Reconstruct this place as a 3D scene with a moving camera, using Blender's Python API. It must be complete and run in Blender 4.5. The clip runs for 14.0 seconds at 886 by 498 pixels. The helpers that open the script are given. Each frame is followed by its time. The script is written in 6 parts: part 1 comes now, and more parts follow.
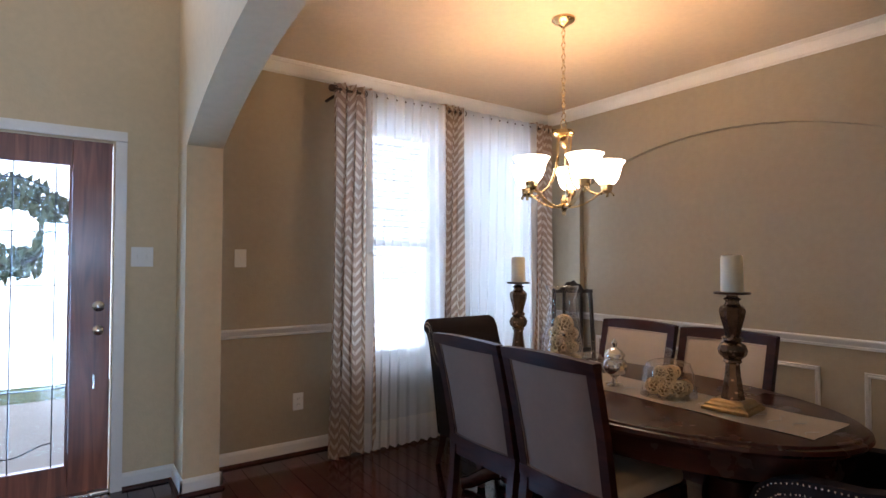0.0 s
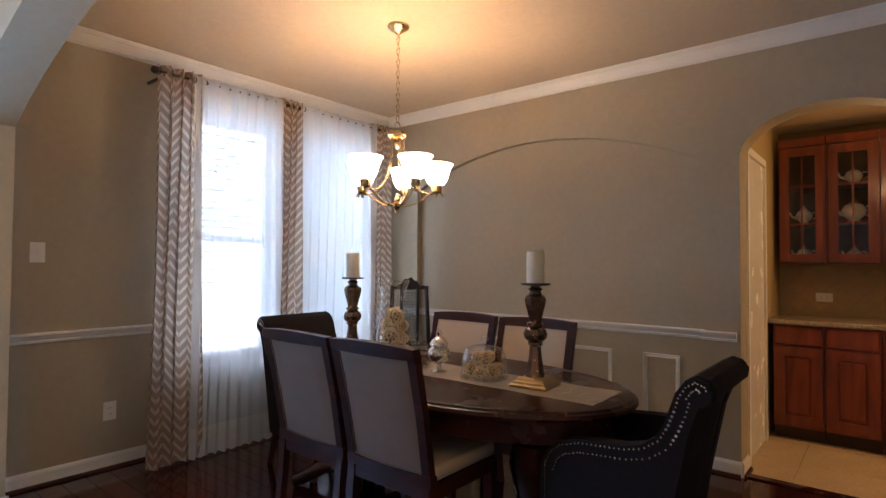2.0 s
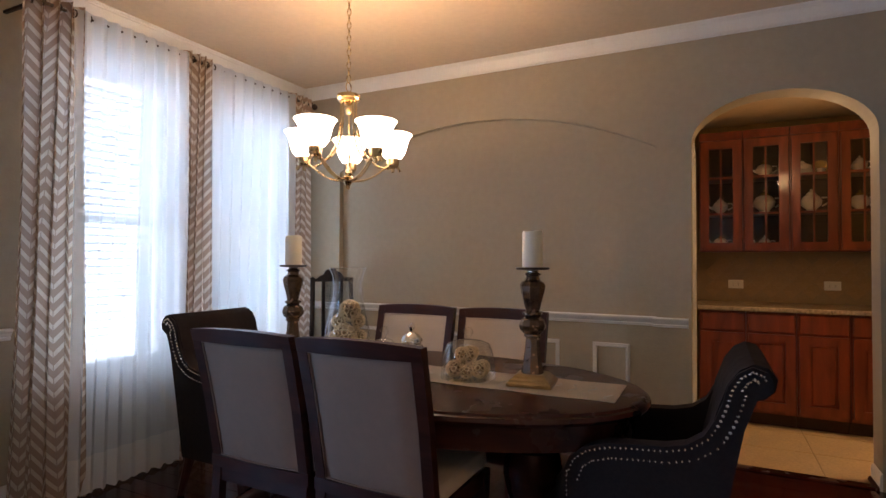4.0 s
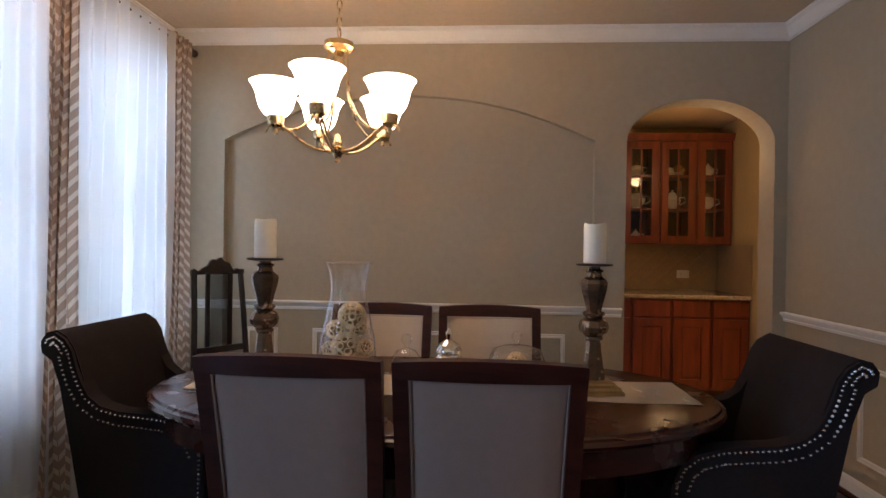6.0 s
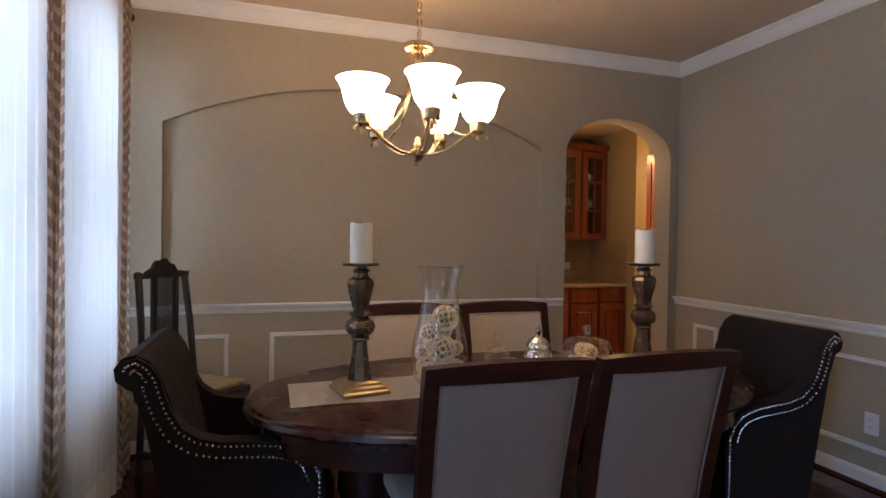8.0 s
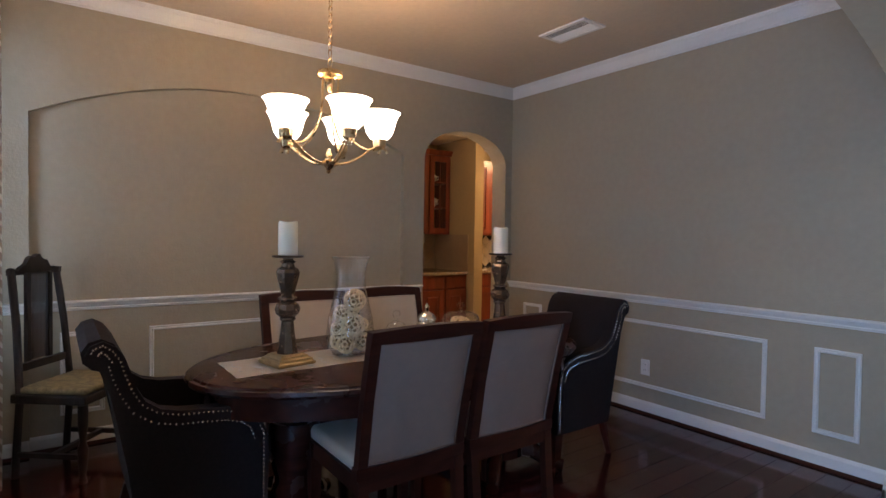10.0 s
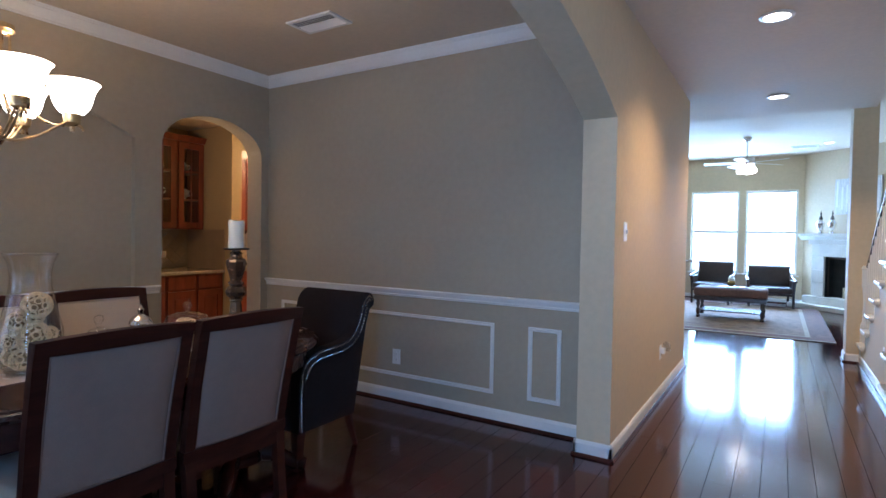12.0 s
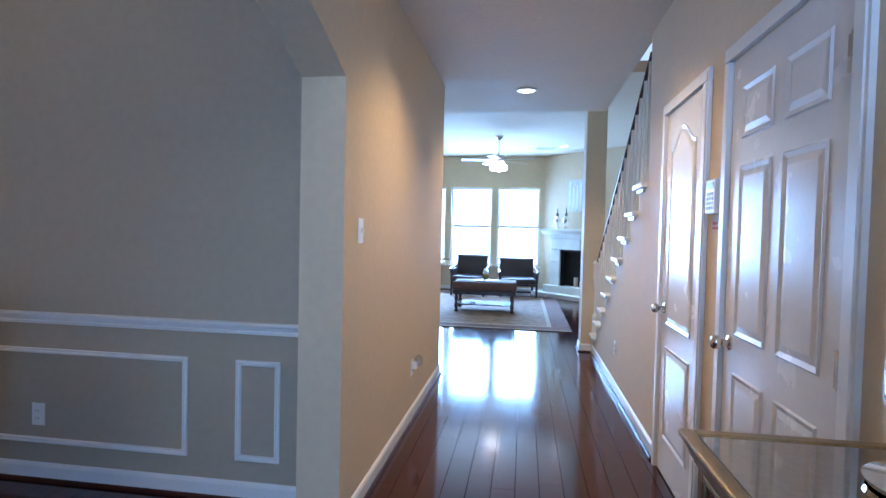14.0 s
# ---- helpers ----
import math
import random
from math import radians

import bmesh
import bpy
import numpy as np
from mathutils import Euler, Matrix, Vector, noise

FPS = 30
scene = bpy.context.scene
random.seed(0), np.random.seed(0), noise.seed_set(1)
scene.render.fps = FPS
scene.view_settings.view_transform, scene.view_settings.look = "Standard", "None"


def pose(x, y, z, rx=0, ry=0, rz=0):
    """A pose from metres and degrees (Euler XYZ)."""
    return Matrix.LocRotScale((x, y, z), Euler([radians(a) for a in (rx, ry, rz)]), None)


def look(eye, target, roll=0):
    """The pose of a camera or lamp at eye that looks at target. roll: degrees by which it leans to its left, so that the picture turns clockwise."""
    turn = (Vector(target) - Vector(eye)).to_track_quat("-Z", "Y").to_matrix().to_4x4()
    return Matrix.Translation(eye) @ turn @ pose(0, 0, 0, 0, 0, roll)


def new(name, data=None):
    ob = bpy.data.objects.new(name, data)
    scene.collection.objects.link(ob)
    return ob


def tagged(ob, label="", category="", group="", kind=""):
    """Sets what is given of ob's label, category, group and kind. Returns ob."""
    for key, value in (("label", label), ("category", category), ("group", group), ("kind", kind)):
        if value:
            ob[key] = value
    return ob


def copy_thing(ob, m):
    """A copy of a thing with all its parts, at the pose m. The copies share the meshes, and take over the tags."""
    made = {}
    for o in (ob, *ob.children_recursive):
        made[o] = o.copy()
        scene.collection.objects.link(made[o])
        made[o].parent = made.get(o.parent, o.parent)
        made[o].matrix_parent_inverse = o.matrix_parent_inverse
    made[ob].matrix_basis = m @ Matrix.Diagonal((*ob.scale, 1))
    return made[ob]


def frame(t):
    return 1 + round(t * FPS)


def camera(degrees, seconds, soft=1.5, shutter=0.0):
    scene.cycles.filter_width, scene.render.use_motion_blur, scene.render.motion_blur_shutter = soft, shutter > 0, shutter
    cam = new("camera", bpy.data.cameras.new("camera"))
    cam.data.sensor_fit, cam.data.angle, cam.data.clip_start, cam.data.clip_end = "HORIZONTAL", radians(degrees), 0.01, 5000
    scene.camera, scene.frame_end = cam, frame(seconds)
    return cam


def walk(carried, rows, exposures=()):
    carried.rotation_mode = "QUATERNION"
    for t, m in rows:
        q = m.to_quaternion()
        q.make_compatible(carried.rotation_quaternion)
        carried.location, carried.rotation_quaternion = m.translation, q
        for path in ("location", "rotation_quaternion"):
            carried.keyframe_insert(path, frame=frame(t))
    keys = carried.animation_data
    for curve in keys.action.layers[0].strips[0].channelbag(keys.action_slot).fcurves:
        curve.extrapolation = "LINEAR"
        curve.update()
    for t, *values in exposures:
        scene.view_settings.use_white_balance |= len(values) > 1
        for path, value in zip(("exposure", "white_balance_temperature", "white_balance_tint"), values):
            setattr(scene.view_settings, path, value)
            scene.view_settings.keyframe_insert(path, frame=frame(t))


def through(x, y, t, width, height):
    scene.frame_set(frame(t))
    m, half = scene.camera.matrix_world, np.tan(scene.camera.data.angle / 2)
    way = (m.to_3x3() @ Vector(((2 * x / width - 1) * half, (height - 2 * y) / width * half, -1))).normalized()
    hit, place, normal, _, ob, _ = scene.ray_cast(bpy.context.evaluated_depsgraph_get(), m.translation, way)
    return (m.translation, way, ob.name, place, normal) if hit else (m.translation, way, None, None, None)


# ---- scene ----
cam = camera(78.5, 14.0)
PATH = [
    (0, (-0.561, 0.427, 1.339), (0.579, 2.069, 1.386), 0.2),
    (0.5, (-0.567, 0.401, 1.344), (0.707, 1.943, 1.388), 0.3),
    (1, (-0.555, 0.363, 1.342), (0.818, 1.817, 1.385), 0.3),
    (1.5, (-0.551, 0.326, 1.318), (0.914, 1.687, 1.369), 0.3),
    (2, (-0.556, 0.304, 1.308), (0.989, 1.574, 1.362), 0.4),
    (2.5, (-0.593, 0.316, 1.302), (1.015, 1.504, 1.353), 0.4),
    (3, (-0.58, 0.519, 1.248), (1.104, 1.597, 1.314), 0.5),
    (3.2, (-0.565, 0.586, 1.242), (1.139, 1.631, 1.304), 0.4),
    (5.5, (-0.396, 1.717, 1.272), (1.569, 2.09, 1.278), 0.8),
    (6, (-0.397, 1.992, 1.273), (1.599, 2.117, 1.266), 0.9),
    (6.5, (-0.361, 2.284, 1.283), (1.635, 2.165, 1.262), 0.8),
    (7, (-0.292, 2.594, 1.291), (1.684, 2.284, 1.264), 0.9),
    (9.3, (-0.522, 3.55, 1.327), (1.212, 2.554, 1.276), 1.0),
    (9.5, (-0.551, 3.593, 1.327), (1.142, 2.529, 1.273), 1.1),
    (10, (-0.671, 3.625, 1.318), (0.951, 2.456, 1.268), 0.9),
    (10.5, (-0.754, 3.595, 1.328), (0.777, 2.31, 1.265), 1.0),
    (11, (-0.755, 3.576, 1.325), (0.633, 2.137, 1.263), 1.0),
    (11.5, (-0.784, 3.518, 1.307), (0.448, 1.943, 1.256), 1.0),
    (12, (-0.817, 3.424, 1.305), (0.239, 1.726, 1.257), 1.0),
    (12.5, (-0.796, 3.258, 1.323), (0.031, 1.437, 1.266), 1.2),
    (13, (-0.775, 3.026, 1.338), (-0.166, 1.121, 1.28), 1.2),
    (13.5, (-0.774, 2.783, 1.347), (-0.343, 0.831, 1.285), 1.2),
    (14, (-0.771, 2.48, 1.353), (-0.477, 0.503, 1.29), 1.3),
]
walk(cam, [(t, look(eye, target, roll)) for t, eye, target, roll in PATH],
     [(0.0, 0.26, 6750, 25), (3.2, 0.22, 6800, 25), (5.5, 0.22, 6800, 25), (9.5, 0.14, 6400, 23), (12.0, 0.14, 5650, 20), (14.0, 0.14, 5300, 19)])

# ---- world, light, exposure ----
world = bpy.data.worlds.new("sky")
scene.world = world
world.use_nodes = True
_wn = world.node_tree.nodes
_sky = _wn.new("ShaderNodeTexSky")
_sky.sky_type = "NISHITA"
_sky.sun_disc = False
_sky.sun_elevation, _sky.sun_rotation = radians(50), radians(200)
_bg = _wn["Background"]
_bg.inputs["Strength"].default_value = 0.12
world.node_tree.links.new(_sky.outputs["Color"], _bg.inputs["Color"])


def lamp(name, kind, m, watts, colour, size=0.1, size_y=None, spread=None, spot=None):
    d = bpy.data.lights.new(name, kind)
    d.energy, d.color = watts, colour
    if kind == "AREA":
        d.shape = "RECTANGLE" if size_y else "DISK"
        d.size = size
        if size_y:
            d.size_y = size_y
        if spread:
            d.spread = radians(spread)
    elif kind == "SUN":
        d.angle = radians(size)
    else:
        d.shadow_soft_size = size
    if spot:
        d.spot_size, d.spot_blend = radians(spot), 0.8
    ob = new(name, d)
    ob.matrix_world = m
    return ob


SKYCOL = (0.45, 0.71, 1.0)
WARM = (1.0, 0.67, 0.30)
BULBCOL = (1.0, 0.68, 0.33)
lamp("sun", "SUN", look((0, -30, 40), (8, 20, 0)), 2.5, (1.0, 0.93, 0.82), 0.5)
for wx in (1.515, 2.585):
    lamp("window_daylight", "AREA", look((wx, 4.37, 1.48), (wx, 0, 1.30)), 20, SKYCOL, 0.82, 1.70)
lamp("front_door_daylight", "AREA", look((-0.80, 4.25, 1.05), (-0.80, 0, 0.9)), 58, (0.24, 0.55, 1.0), 0.5, 1.65)
# fill lamp added in an unseen upper opening to brighten the foyer walls
lamp("upper_foyer_daylight", "AREA", look((-0.8, 4.24, 3.7), (-0.6, 1.0, 2.2)), 20, (0.8, 0.9, 1.0), 1.2, 1.4)
for wx in (-0.635, 0.455, 1.55):
    lamp("living_window_daylight", "AREA", look((wx, -10.33, 1.5), (wx, 0, 1.2)), 230, (0.36, 0.65, 1.0), 0.95, 1.75)
for a in range(5):
    q = radians(72 * a + 33)
    lamp("chandelier_bulb", "POINT", pose(1.750 + 0.24 * math.cos(q), 2.557 + 0.24 * math.sin(q), 1.883), 4.6, BULBCOL, 0.03)
for cy in (-0.55, -2.75):
    lamp("downlight", "SPOT", look((-0.76, cy, 2.70), (-0.76, cy, 0)), 145, WARM, 0.05, spot=130)
lamp("kitchen_light", "AREA", look((3.85, -1.3, 2.4), (3.9, -0.5, 0)), 38, WARM, 0.6)
# added fill for the pantry, which has no visible fixture
lamp("pantry_light", "POINT", pose(3.75, 0.30, 2.0), 3.4, WARM, 0.05)

# ---- materials ----


def mat(name, colour, rough=0.6, metal=0.0, var=0.08, scale=6.0, bump=0.0, bscale=180.0, spec=0.5, coat=0.0, sheen=0.0, stretch=None):
    m = bpy.data.materials.new(name)
    m.use_nodes = True
    n, l = m.node_tree.nodes, m.node_tree.links
    b = n["Principled BSDF"]
    b.inputs["Roughness"].default_value, b.inputs["Metallic"].default_value = rough, metal
    b.inputs["Specular IOR Level"].default_value = spec
    b.inputs["Coat Weight"].default_value = coat
    b.inputs["Coat Roughness"].default_value = 0.12
    b.inputs["Sheen Weight"].default_value = sheen
    tc = n.new("ShaderNodeTexCoord")
    mp = n.new("ShaderNodeMapping")
    l.new(tc.outputs["Object"], mp.inputs["Vector"])
    if stretch:
        mp.inputs["Scale"].default_value = stretch
    tex = n.new("ShaderNodeTexNoise")
    tex.inputs["Scale"].default_value, tex.inputs["Detail"].default_value = scale, 6
    l.new(mp.outputs["Vector"], tex.inputs["Vector"])
    fine = n.new("ShaderNodeTexNoise")
    fine.inputs["Scale"].default_value, fine.inputs["Detail"].default_value = scale * 9, 4
    l.new(mp.outputs["Vector"], fine.inputs["Vector"])
    add = n.new("ShaderNodeMath")
    add.operation = "ADD"
    l.new(tex.outputs["Fac"], add.inputs[0])
    l.new(fine.outputs["Fac"], add.inputs[1])
    ramp = n.new("ShaderNodeMapRange")
    ramp.inputs["From Min"].default_value, ramp.inputs["From Max"].default_value = 0.7, 1.3
    ramp.inputs["To Min"].default_value, ramp.inputs["To Max"].default_value = 1 - var, 1 + var
    l.new(add.outputs[0], ramp.inputs["Value"])
    mul = n.new("ShaderNodeVectorMath")
    mul.operation = "SCALE"
    mul.inputs[0].default_value = colour
    l.new(ramp.outputs["Result"], mul.inputs["Scale"])
    l.new(mul.outputs["Vector"], b.inputs["Base Color"])
    rr = n.new("ShaderNodeMapRange")
    rr.inputs["From Min"].default_value, rr.inputs["From Max"].default_value = 0.3, 0.7
    rr.inputs["To Min"].default_value, rr.inputs["To Max"].default_value = max(0.0, rough * 0.85), min(1.0, rough * 1.15)
    l.new(tex.outputs["Fac"], rr.inputs["Value"])
    l.new(rr.outputs["Result"], b.inputs["Roughness"])
    if bump:
        bt = n.new("ShaderNodeTexNoise")
        bt.inputs["Scale"].default_value, bt.inputs["Detail"].default_value = bscale, 3
        l.new(mp.outputs["Vector"], bt.inputs["Vector"])
        bp = n.new("ShaderNodeBump")
        bp.inputs["Strength"].default_value, bp.inputs["Distance"].default_value = bump, 0.004
        l.new(bt.outputs["Fac"], bp.inputs["Height"])
        l.new(bp.outputs["Normal"], b.inputs["Normal"])
    return m


def wood(name, dark, light, rough=0.3, coat=0.3, grain=(1.5, 30, 30), random_shift=0.0):
    m = mat(name, dark, rough, coat=coat)
    n, l = m.node_tree.nodes, m.node_tree.links
    b = n["Principled BSDF"]
    tc = n.new("ShaderNodeTexCoord")
    mp = n.new("ShaderNodeMapping")
    mp.inputs["Scale"].default_value = grain
    l.new(tc.outputs["Object"], mp.inputs["Vector"])
    tex = n.new("ShaderNodeTexNoise")
    tex.inputs["Scale"].default_value, tex.inputs["Detail"].default_value, tex.inputs["Distortion"].default_value = 1.0, 8, 1.2
    l.new(mp.outputs["Vector"], tex.inputs["Vector"])
    cr = n.new("ShaderNodeValToRGB")
    cr.color_ramp.elements[0].position, cr.color_ramp.elements[0].color = 0.32, (*dark, 1)
    cr.color_ramp.elements[1].position, cr.color_ramp.elements[1].color = 0.72, (*light, 1)
    l.new(tex.outputs["Fac"], cr.inputs["Fac"])
    out = cr.outputs["Color"]
    if random_shift:
        oi = n.new("ShaderNodeObjectInfo")
        geo = n.new("ShaderNodeNewGeometry")
        av = n.new("ShaderNodeMath")
        av.operation = "ADD"
        l.new(oi.outputs["Random"], av.inputs[0])
        l.new(geo.outputs["Random Per Island"], av.inputs[1])
        fr = n.new("ShaderNodeMath")
        fr.operation = "FRACT"
        l.new(av.outputs[0], fr.inputs[0])
        mr = n.new("ShaderNodeMapRange")
        mr.inputs["To Min"].default_value, mr.inputs["To Max"].default_value = 1 - random_shift, 1 + random_shift
        l.new(fr.outputs[0], mr.inputs["Value"])
        sc = n.new("ShaderNodeVectorMath")
        sc.operation = "SCALE"
        l.new(out, sc.inputs[0])
        l.new(mr.outputs["Result"], sc.inputs["Scale"])
        out = sc.outputs["Vector"]
    l.new(out, b.inputs["Base Color"])
    return m


def glass(name, tint=(1, 1, 1), rough=0.0, ior=1.45):
    m = bpy.data.materials.new(name)
    m.use_nodes = True
    b = m.node_tree.nodes["Principled BSDF"]
    b.inputs["Base Color"].default_value = (*tint, 1)
    b.inputs["Roughness"].default_value, b.inputs["IOR"].default_value = rough, ior
    b.inputs["Transmission Weight"].default_value = 1.0
    return m


def thin_glass(name, gloss=0.08, tint=(1, 1, 1)):
    m = bpy.data.materials.new(name)
    m.use_nodes = True
    n, l = m.node_tree.nodes, m.node_tree.links
    t, g, x, f = n.new("ShaderNodeBsdfTransparent"), n.new("ShaderNodeBsdfGlossy"), n.new("ShaderNodeMixShader"), n.new("ShaderNodeLayerWeight")
    pw, sc = n.new("ShaderNodeMath"), n.new("ShaderNodeMath")
    pw.operation, sc.operation = "POWER", "MULTIPLY_ADD"
    pw.inputs[1].default_value, sc.inputs[1].default_value, sc.inputs[2].default_value = 2.3, 0.75, gloss * 0.5
    t.inputs["Color"].default_value = (*tint, 1)
    g.inputs["Roughness"].default_value = 0.02
    l.new(f.outputs["Facing"], pw.inputs[0])
    l.new(pw.outputs[0], sc.inputs[0])
    l.new(sc.outputs[0], x.inputs[0])
    l.new(t.outputs[0], x.inputs[1])
    l.new(g.outputs[0], x.inputs[2])
    l.new(x.outputs[0], n["Material Output"].inputs["Surface"])
    return m


def glow(name, colour, strength):
    m = bpy.data.materials.new(name)
    m.use_nodes = True
    b = m.node_tree.nodes["Principled BSDF"]
    b.inputs["Base Color"].default_value = (*colour, 1)
    b.inputs["Emission Color"].default_value = (*colour, 1)
    b.inputs["Emission Strength"].default_value = strength
    return m


def cloth_thin(name, colour, through=0.35, clear=0.3):
    """Thin woven cloth: diffuse, translucent and partly open."""
    m = bpy.data.materials.new(name)
    m.use_nodes = True
    n, l = m.node_tree.nodes, m.node_tree.links
    d, t, p = n.new("ShaderNodeBsdfDiffuse"), n.new("ShaderNodeBsdfTranslucent"), n.new("ShaderNodeBsdfTransparent")
    a, c = n.new("ShaderNodeMixShader"), n.new("ShaderNodeMixShader")
    d.inputs["Color"].default_value = t.inputs["Color"].default_value = (*colour, 1)
    a.inputs[0].default_value, c.inputs[0].default_value = through, clear
    l.new(d.outputs[0], a.inputs[1])
    l.new(t.outputs[0], a.inputs[2])
    l.new(a.outputs[0], c.inputs[1])
    l.new(p.outputs[0], c.inputs[2])
    l.new(c.outputs[0], n["Material Output"].inputs["Surface"])
    return m


def chevron_cloth(name, ground, figure):
    """Woven curtain cloth with broken cream zigzag bands, by its own UV map in metres."""
    m = cloth_thin(name, ground, 0.50, 0.0)
    n, l = m.node_tree.nodes, m.node_tree.links
    uv = n.new("ShaderNodeUVMap")
    sep = n.new("ShaderNodeSeparateXYZ")
    l.new(uv.outputs["UV"], sep.inputs[0])

    def op(kind, a, b=None):
        x = n.new("ShaderNodeMath")
        x.operation = kind
        for i, v in enumerate((a, b)):
            if v is None:
                continue
            if isinstance(v, (int, float)):
                x.inputs[i].default_value = v
            else:
                l.new(v, x.inputs[i])
        return x.outputs[0]

    col = op("DIVIDE", sep.outputs[0], 0.125)
    tri = op("ABSOLUTE", op("SUBTRACT", op("FRACT", col), 0.5))
    band = op("FRACT", op("ADD", op("DIVIDE", sep.outputs[1], 0.068), op("MULTIPLY", tri, 2.0)))
    fig = op("LESS_THAN", band, 0.40)
    spine = op("GREATER_THAN", op("ABSOLUTE", op("SUBTRACT", tri, 0.25)), 0.235)
    fig = op("MULTIPLY", fig, op("SUBTRACT", 1.0, spine))
    nz = n.new("ShaderNodeTexNoise")
    nz.inputs["Scale"].default_value = 40
    l.new(uv.outputs["UV"], nz.inputs["Vector"])
    fig = op("MULTIPLY", fig, op("ADD", op("MULTIPLY", nz.outputs["Fac"], 0.5), 0.65))
    mx = n.new("ShaderNodeMix")
    mx.data_type = "RGBA"
    l.new(fig, mx.inputs[0])
    mx.inputs[6].default_value, mx.inputs[7].default_value = (*ground, 1), (*figure, 1)
    for nd in n:
        if nd.bl_idname in ("ShaderNodeBsdfDiffuse", "ShaderNodeBsdfTranslucent"):
            l.new(mx.outputs[2], nd.inputs["Color"])
    return m


SAGE = mat("sage_wall_paint", (0.405, 0.340, 0.243), 0.75, var=0.05, scale=2.5, bump=0.35, bscale=70)
BEIGE = mat("beige_wall_paint", (0.63, 0.50, 0.33), 0.75, var=0.05, scale=2.5, bump=0.35, bscale=70)
CEIL = mat("ceiling_paint", (0.61, 0.49, 0.35), 0.85, var=0.05, scale=3, bump=0.4, bscale=60)
WHITE = mat("white_trim_paint", (0.77, 0.75, 0.71), 0.35, var=0.03, scale=8, bump=0.04, bscale=40)
DOORWHITE = mat("white_door_enamel", (0.76, 0.73, 0.70), 0.25, var=0.03, scale=6, bump=0.10, bscale=25)
PLASTIC = mat("white_plastic", (0.80, 0.78, 0.74), 0.4, var=0.02)
FLOORWOOD = wood("dark_cherry_floor", (0.022, 0.004, 0.004), (0.075, 0.012, 0.010), 0.12, 0.10, (30, 1.6, 30), 0.35)
SUBFLOOR = mat("dark_floor_joint", (0.012, 0.006, 0.005), 0.8)
TABLEWOOD = wood("mahogany_table", (0.028, 0.007, 0.005), (0.050, 0.013, 0.008), 0.26, 0.0, (14, 1.2, 14))
CHAIRWOOD = wood("dark_mahogany_chair", (0.024, 0.006, 0.004), (0.055, 0.014, 0.008), 0.40, 0.08, (3, 3, 18))
DOORWOOD = wood("front_door_mahogany", (0.13, 0.032, 0.014), (0.33, 0.10, 0.045), 0.38, 0.1, (22, 22, 1.4))
CABWOOD = wood("cherry_cabinet", (0.12, 0.022, 0.010), (0.26, 0.055, 0.022), 0.35, 0.2, (9, 9, 1.2))
for _m, _s in ((TABLEWOOD, 0.3), (CHAIRWOOD, 0.2)):
    _m.node_tree.nodes["Principled BSDF"].inputs["Specular IOR Level"].default_value = _s
OLDWOOD = wood("antique_oak", (0.010, 0.006, 0.005), (0.030, 0.015, 0.010), 0.45, 0.1, (16, 16, 2))
LINEN = mat("taupe_linen", (0.235, 0.158, 0.122), 0.95, var=0.06, scale=30, bump=0.25, bscale=500, spec=0.2)
CREAMUP = mat("cream_upholstery", (0.50, 0.39, 0.28), 0.85, var=0.05, scale=20, bump=0.2, bscale=400, sheen=0.3)
BLACKCLOTH = mat("black_upholstery", (0.021, 0.015, 0.015), 0.95, var=0.15, scale=12, bump=0.25, bscale=350, spec=0.15)
RUNNERCLOTH = mat("cream_runner_cloth", (0.76, 0.65, 0.53), 0.85, var=0.05, scale=14, bump=0.25, bscale=400)
NAIL = mat("nickel_nailhead", (0.62, 0.56, 0.50), 0.25, 1.0)
BRASS = mat("antique_brass", (0.50, 0.36, 0.19), 0.28, 1.0, var=0.15, scale=20)
BRONZE = mat("oil_rubbed_bronze", (0.07, 0.05, 0.04), 0.4, 0.9)
NICKEL = mat("satin_nickel", (0.62, 0.58, 0.54), 0.25, 1.0)
SILVER = mat("polished_silver", (0.80, 0.78, 0.75), 0.07, 1.0)
MERCURY = mat("mercury_glass_gold", (0.17, 0.105, 0.065), 0.25, 0.7, var=0.5, scale=25, bump=0.2, bscale=60)
WAX = mat("ivory_wax", (0.80, 0.70, 0.52), 0.55, var=0.04, scale=20)
SOLA = mat("cream_sola_ball", (0.86, 0.66, 0.38), 0.9, var=0.15, scale=40)
SOLASHADE = mat("sola_cavity_shade", (0.34, 0.22, 0.10), 0.95, var=0.2, scale=40)
POTPOURRI = mat("brown_potpourri", (0.16, 0.08, 0.03), 0.9, var=0.4, scale=60)
CHEVRON = chevron_cloth("chevron_curtain_cloth", (0.45, 0.325, 0.25), (0.74, 0.66, 0.57))
SHEER = cloth_thin("white_sheer_cloth", (0.86, 0.89, 0.93), 0.6, 0.26)
SHEERTOP = cloth_thin("white_sheer_hem", (0.86, 0.86, 0.86), 0.5, 0.1)
CLEAR = thin_glass("clear_glass", 0.16)
PANE = thin_glass("window_glass", 0.05)
SHADE = glow("lit_opal_glass", (1.0, 0.86, 0.65), 8.5)
BULB = glow("lit_lamp_lens", (1.0, 0.92, 0.80), 9.0)
BLIND = cloth_thin("white_blind_slat", (0.82, 0.82, 0.80), 0.35, 0.0)
MIRROR = mat("aged_mirror", (0.50, 0.47, 0.43), 0.05, 1.0, var=0.1, scale=8)
GILT = mat("champagne_gilt", (0.36, 0.25, 0.12), 0.35, 0.9, var=0.25, scale=30, bump=0.15, bscale=120)
GRANITE = mat("speckled_granite", (0.36, 0.30, 0.23), 0.15, var=0.6, scale=70)
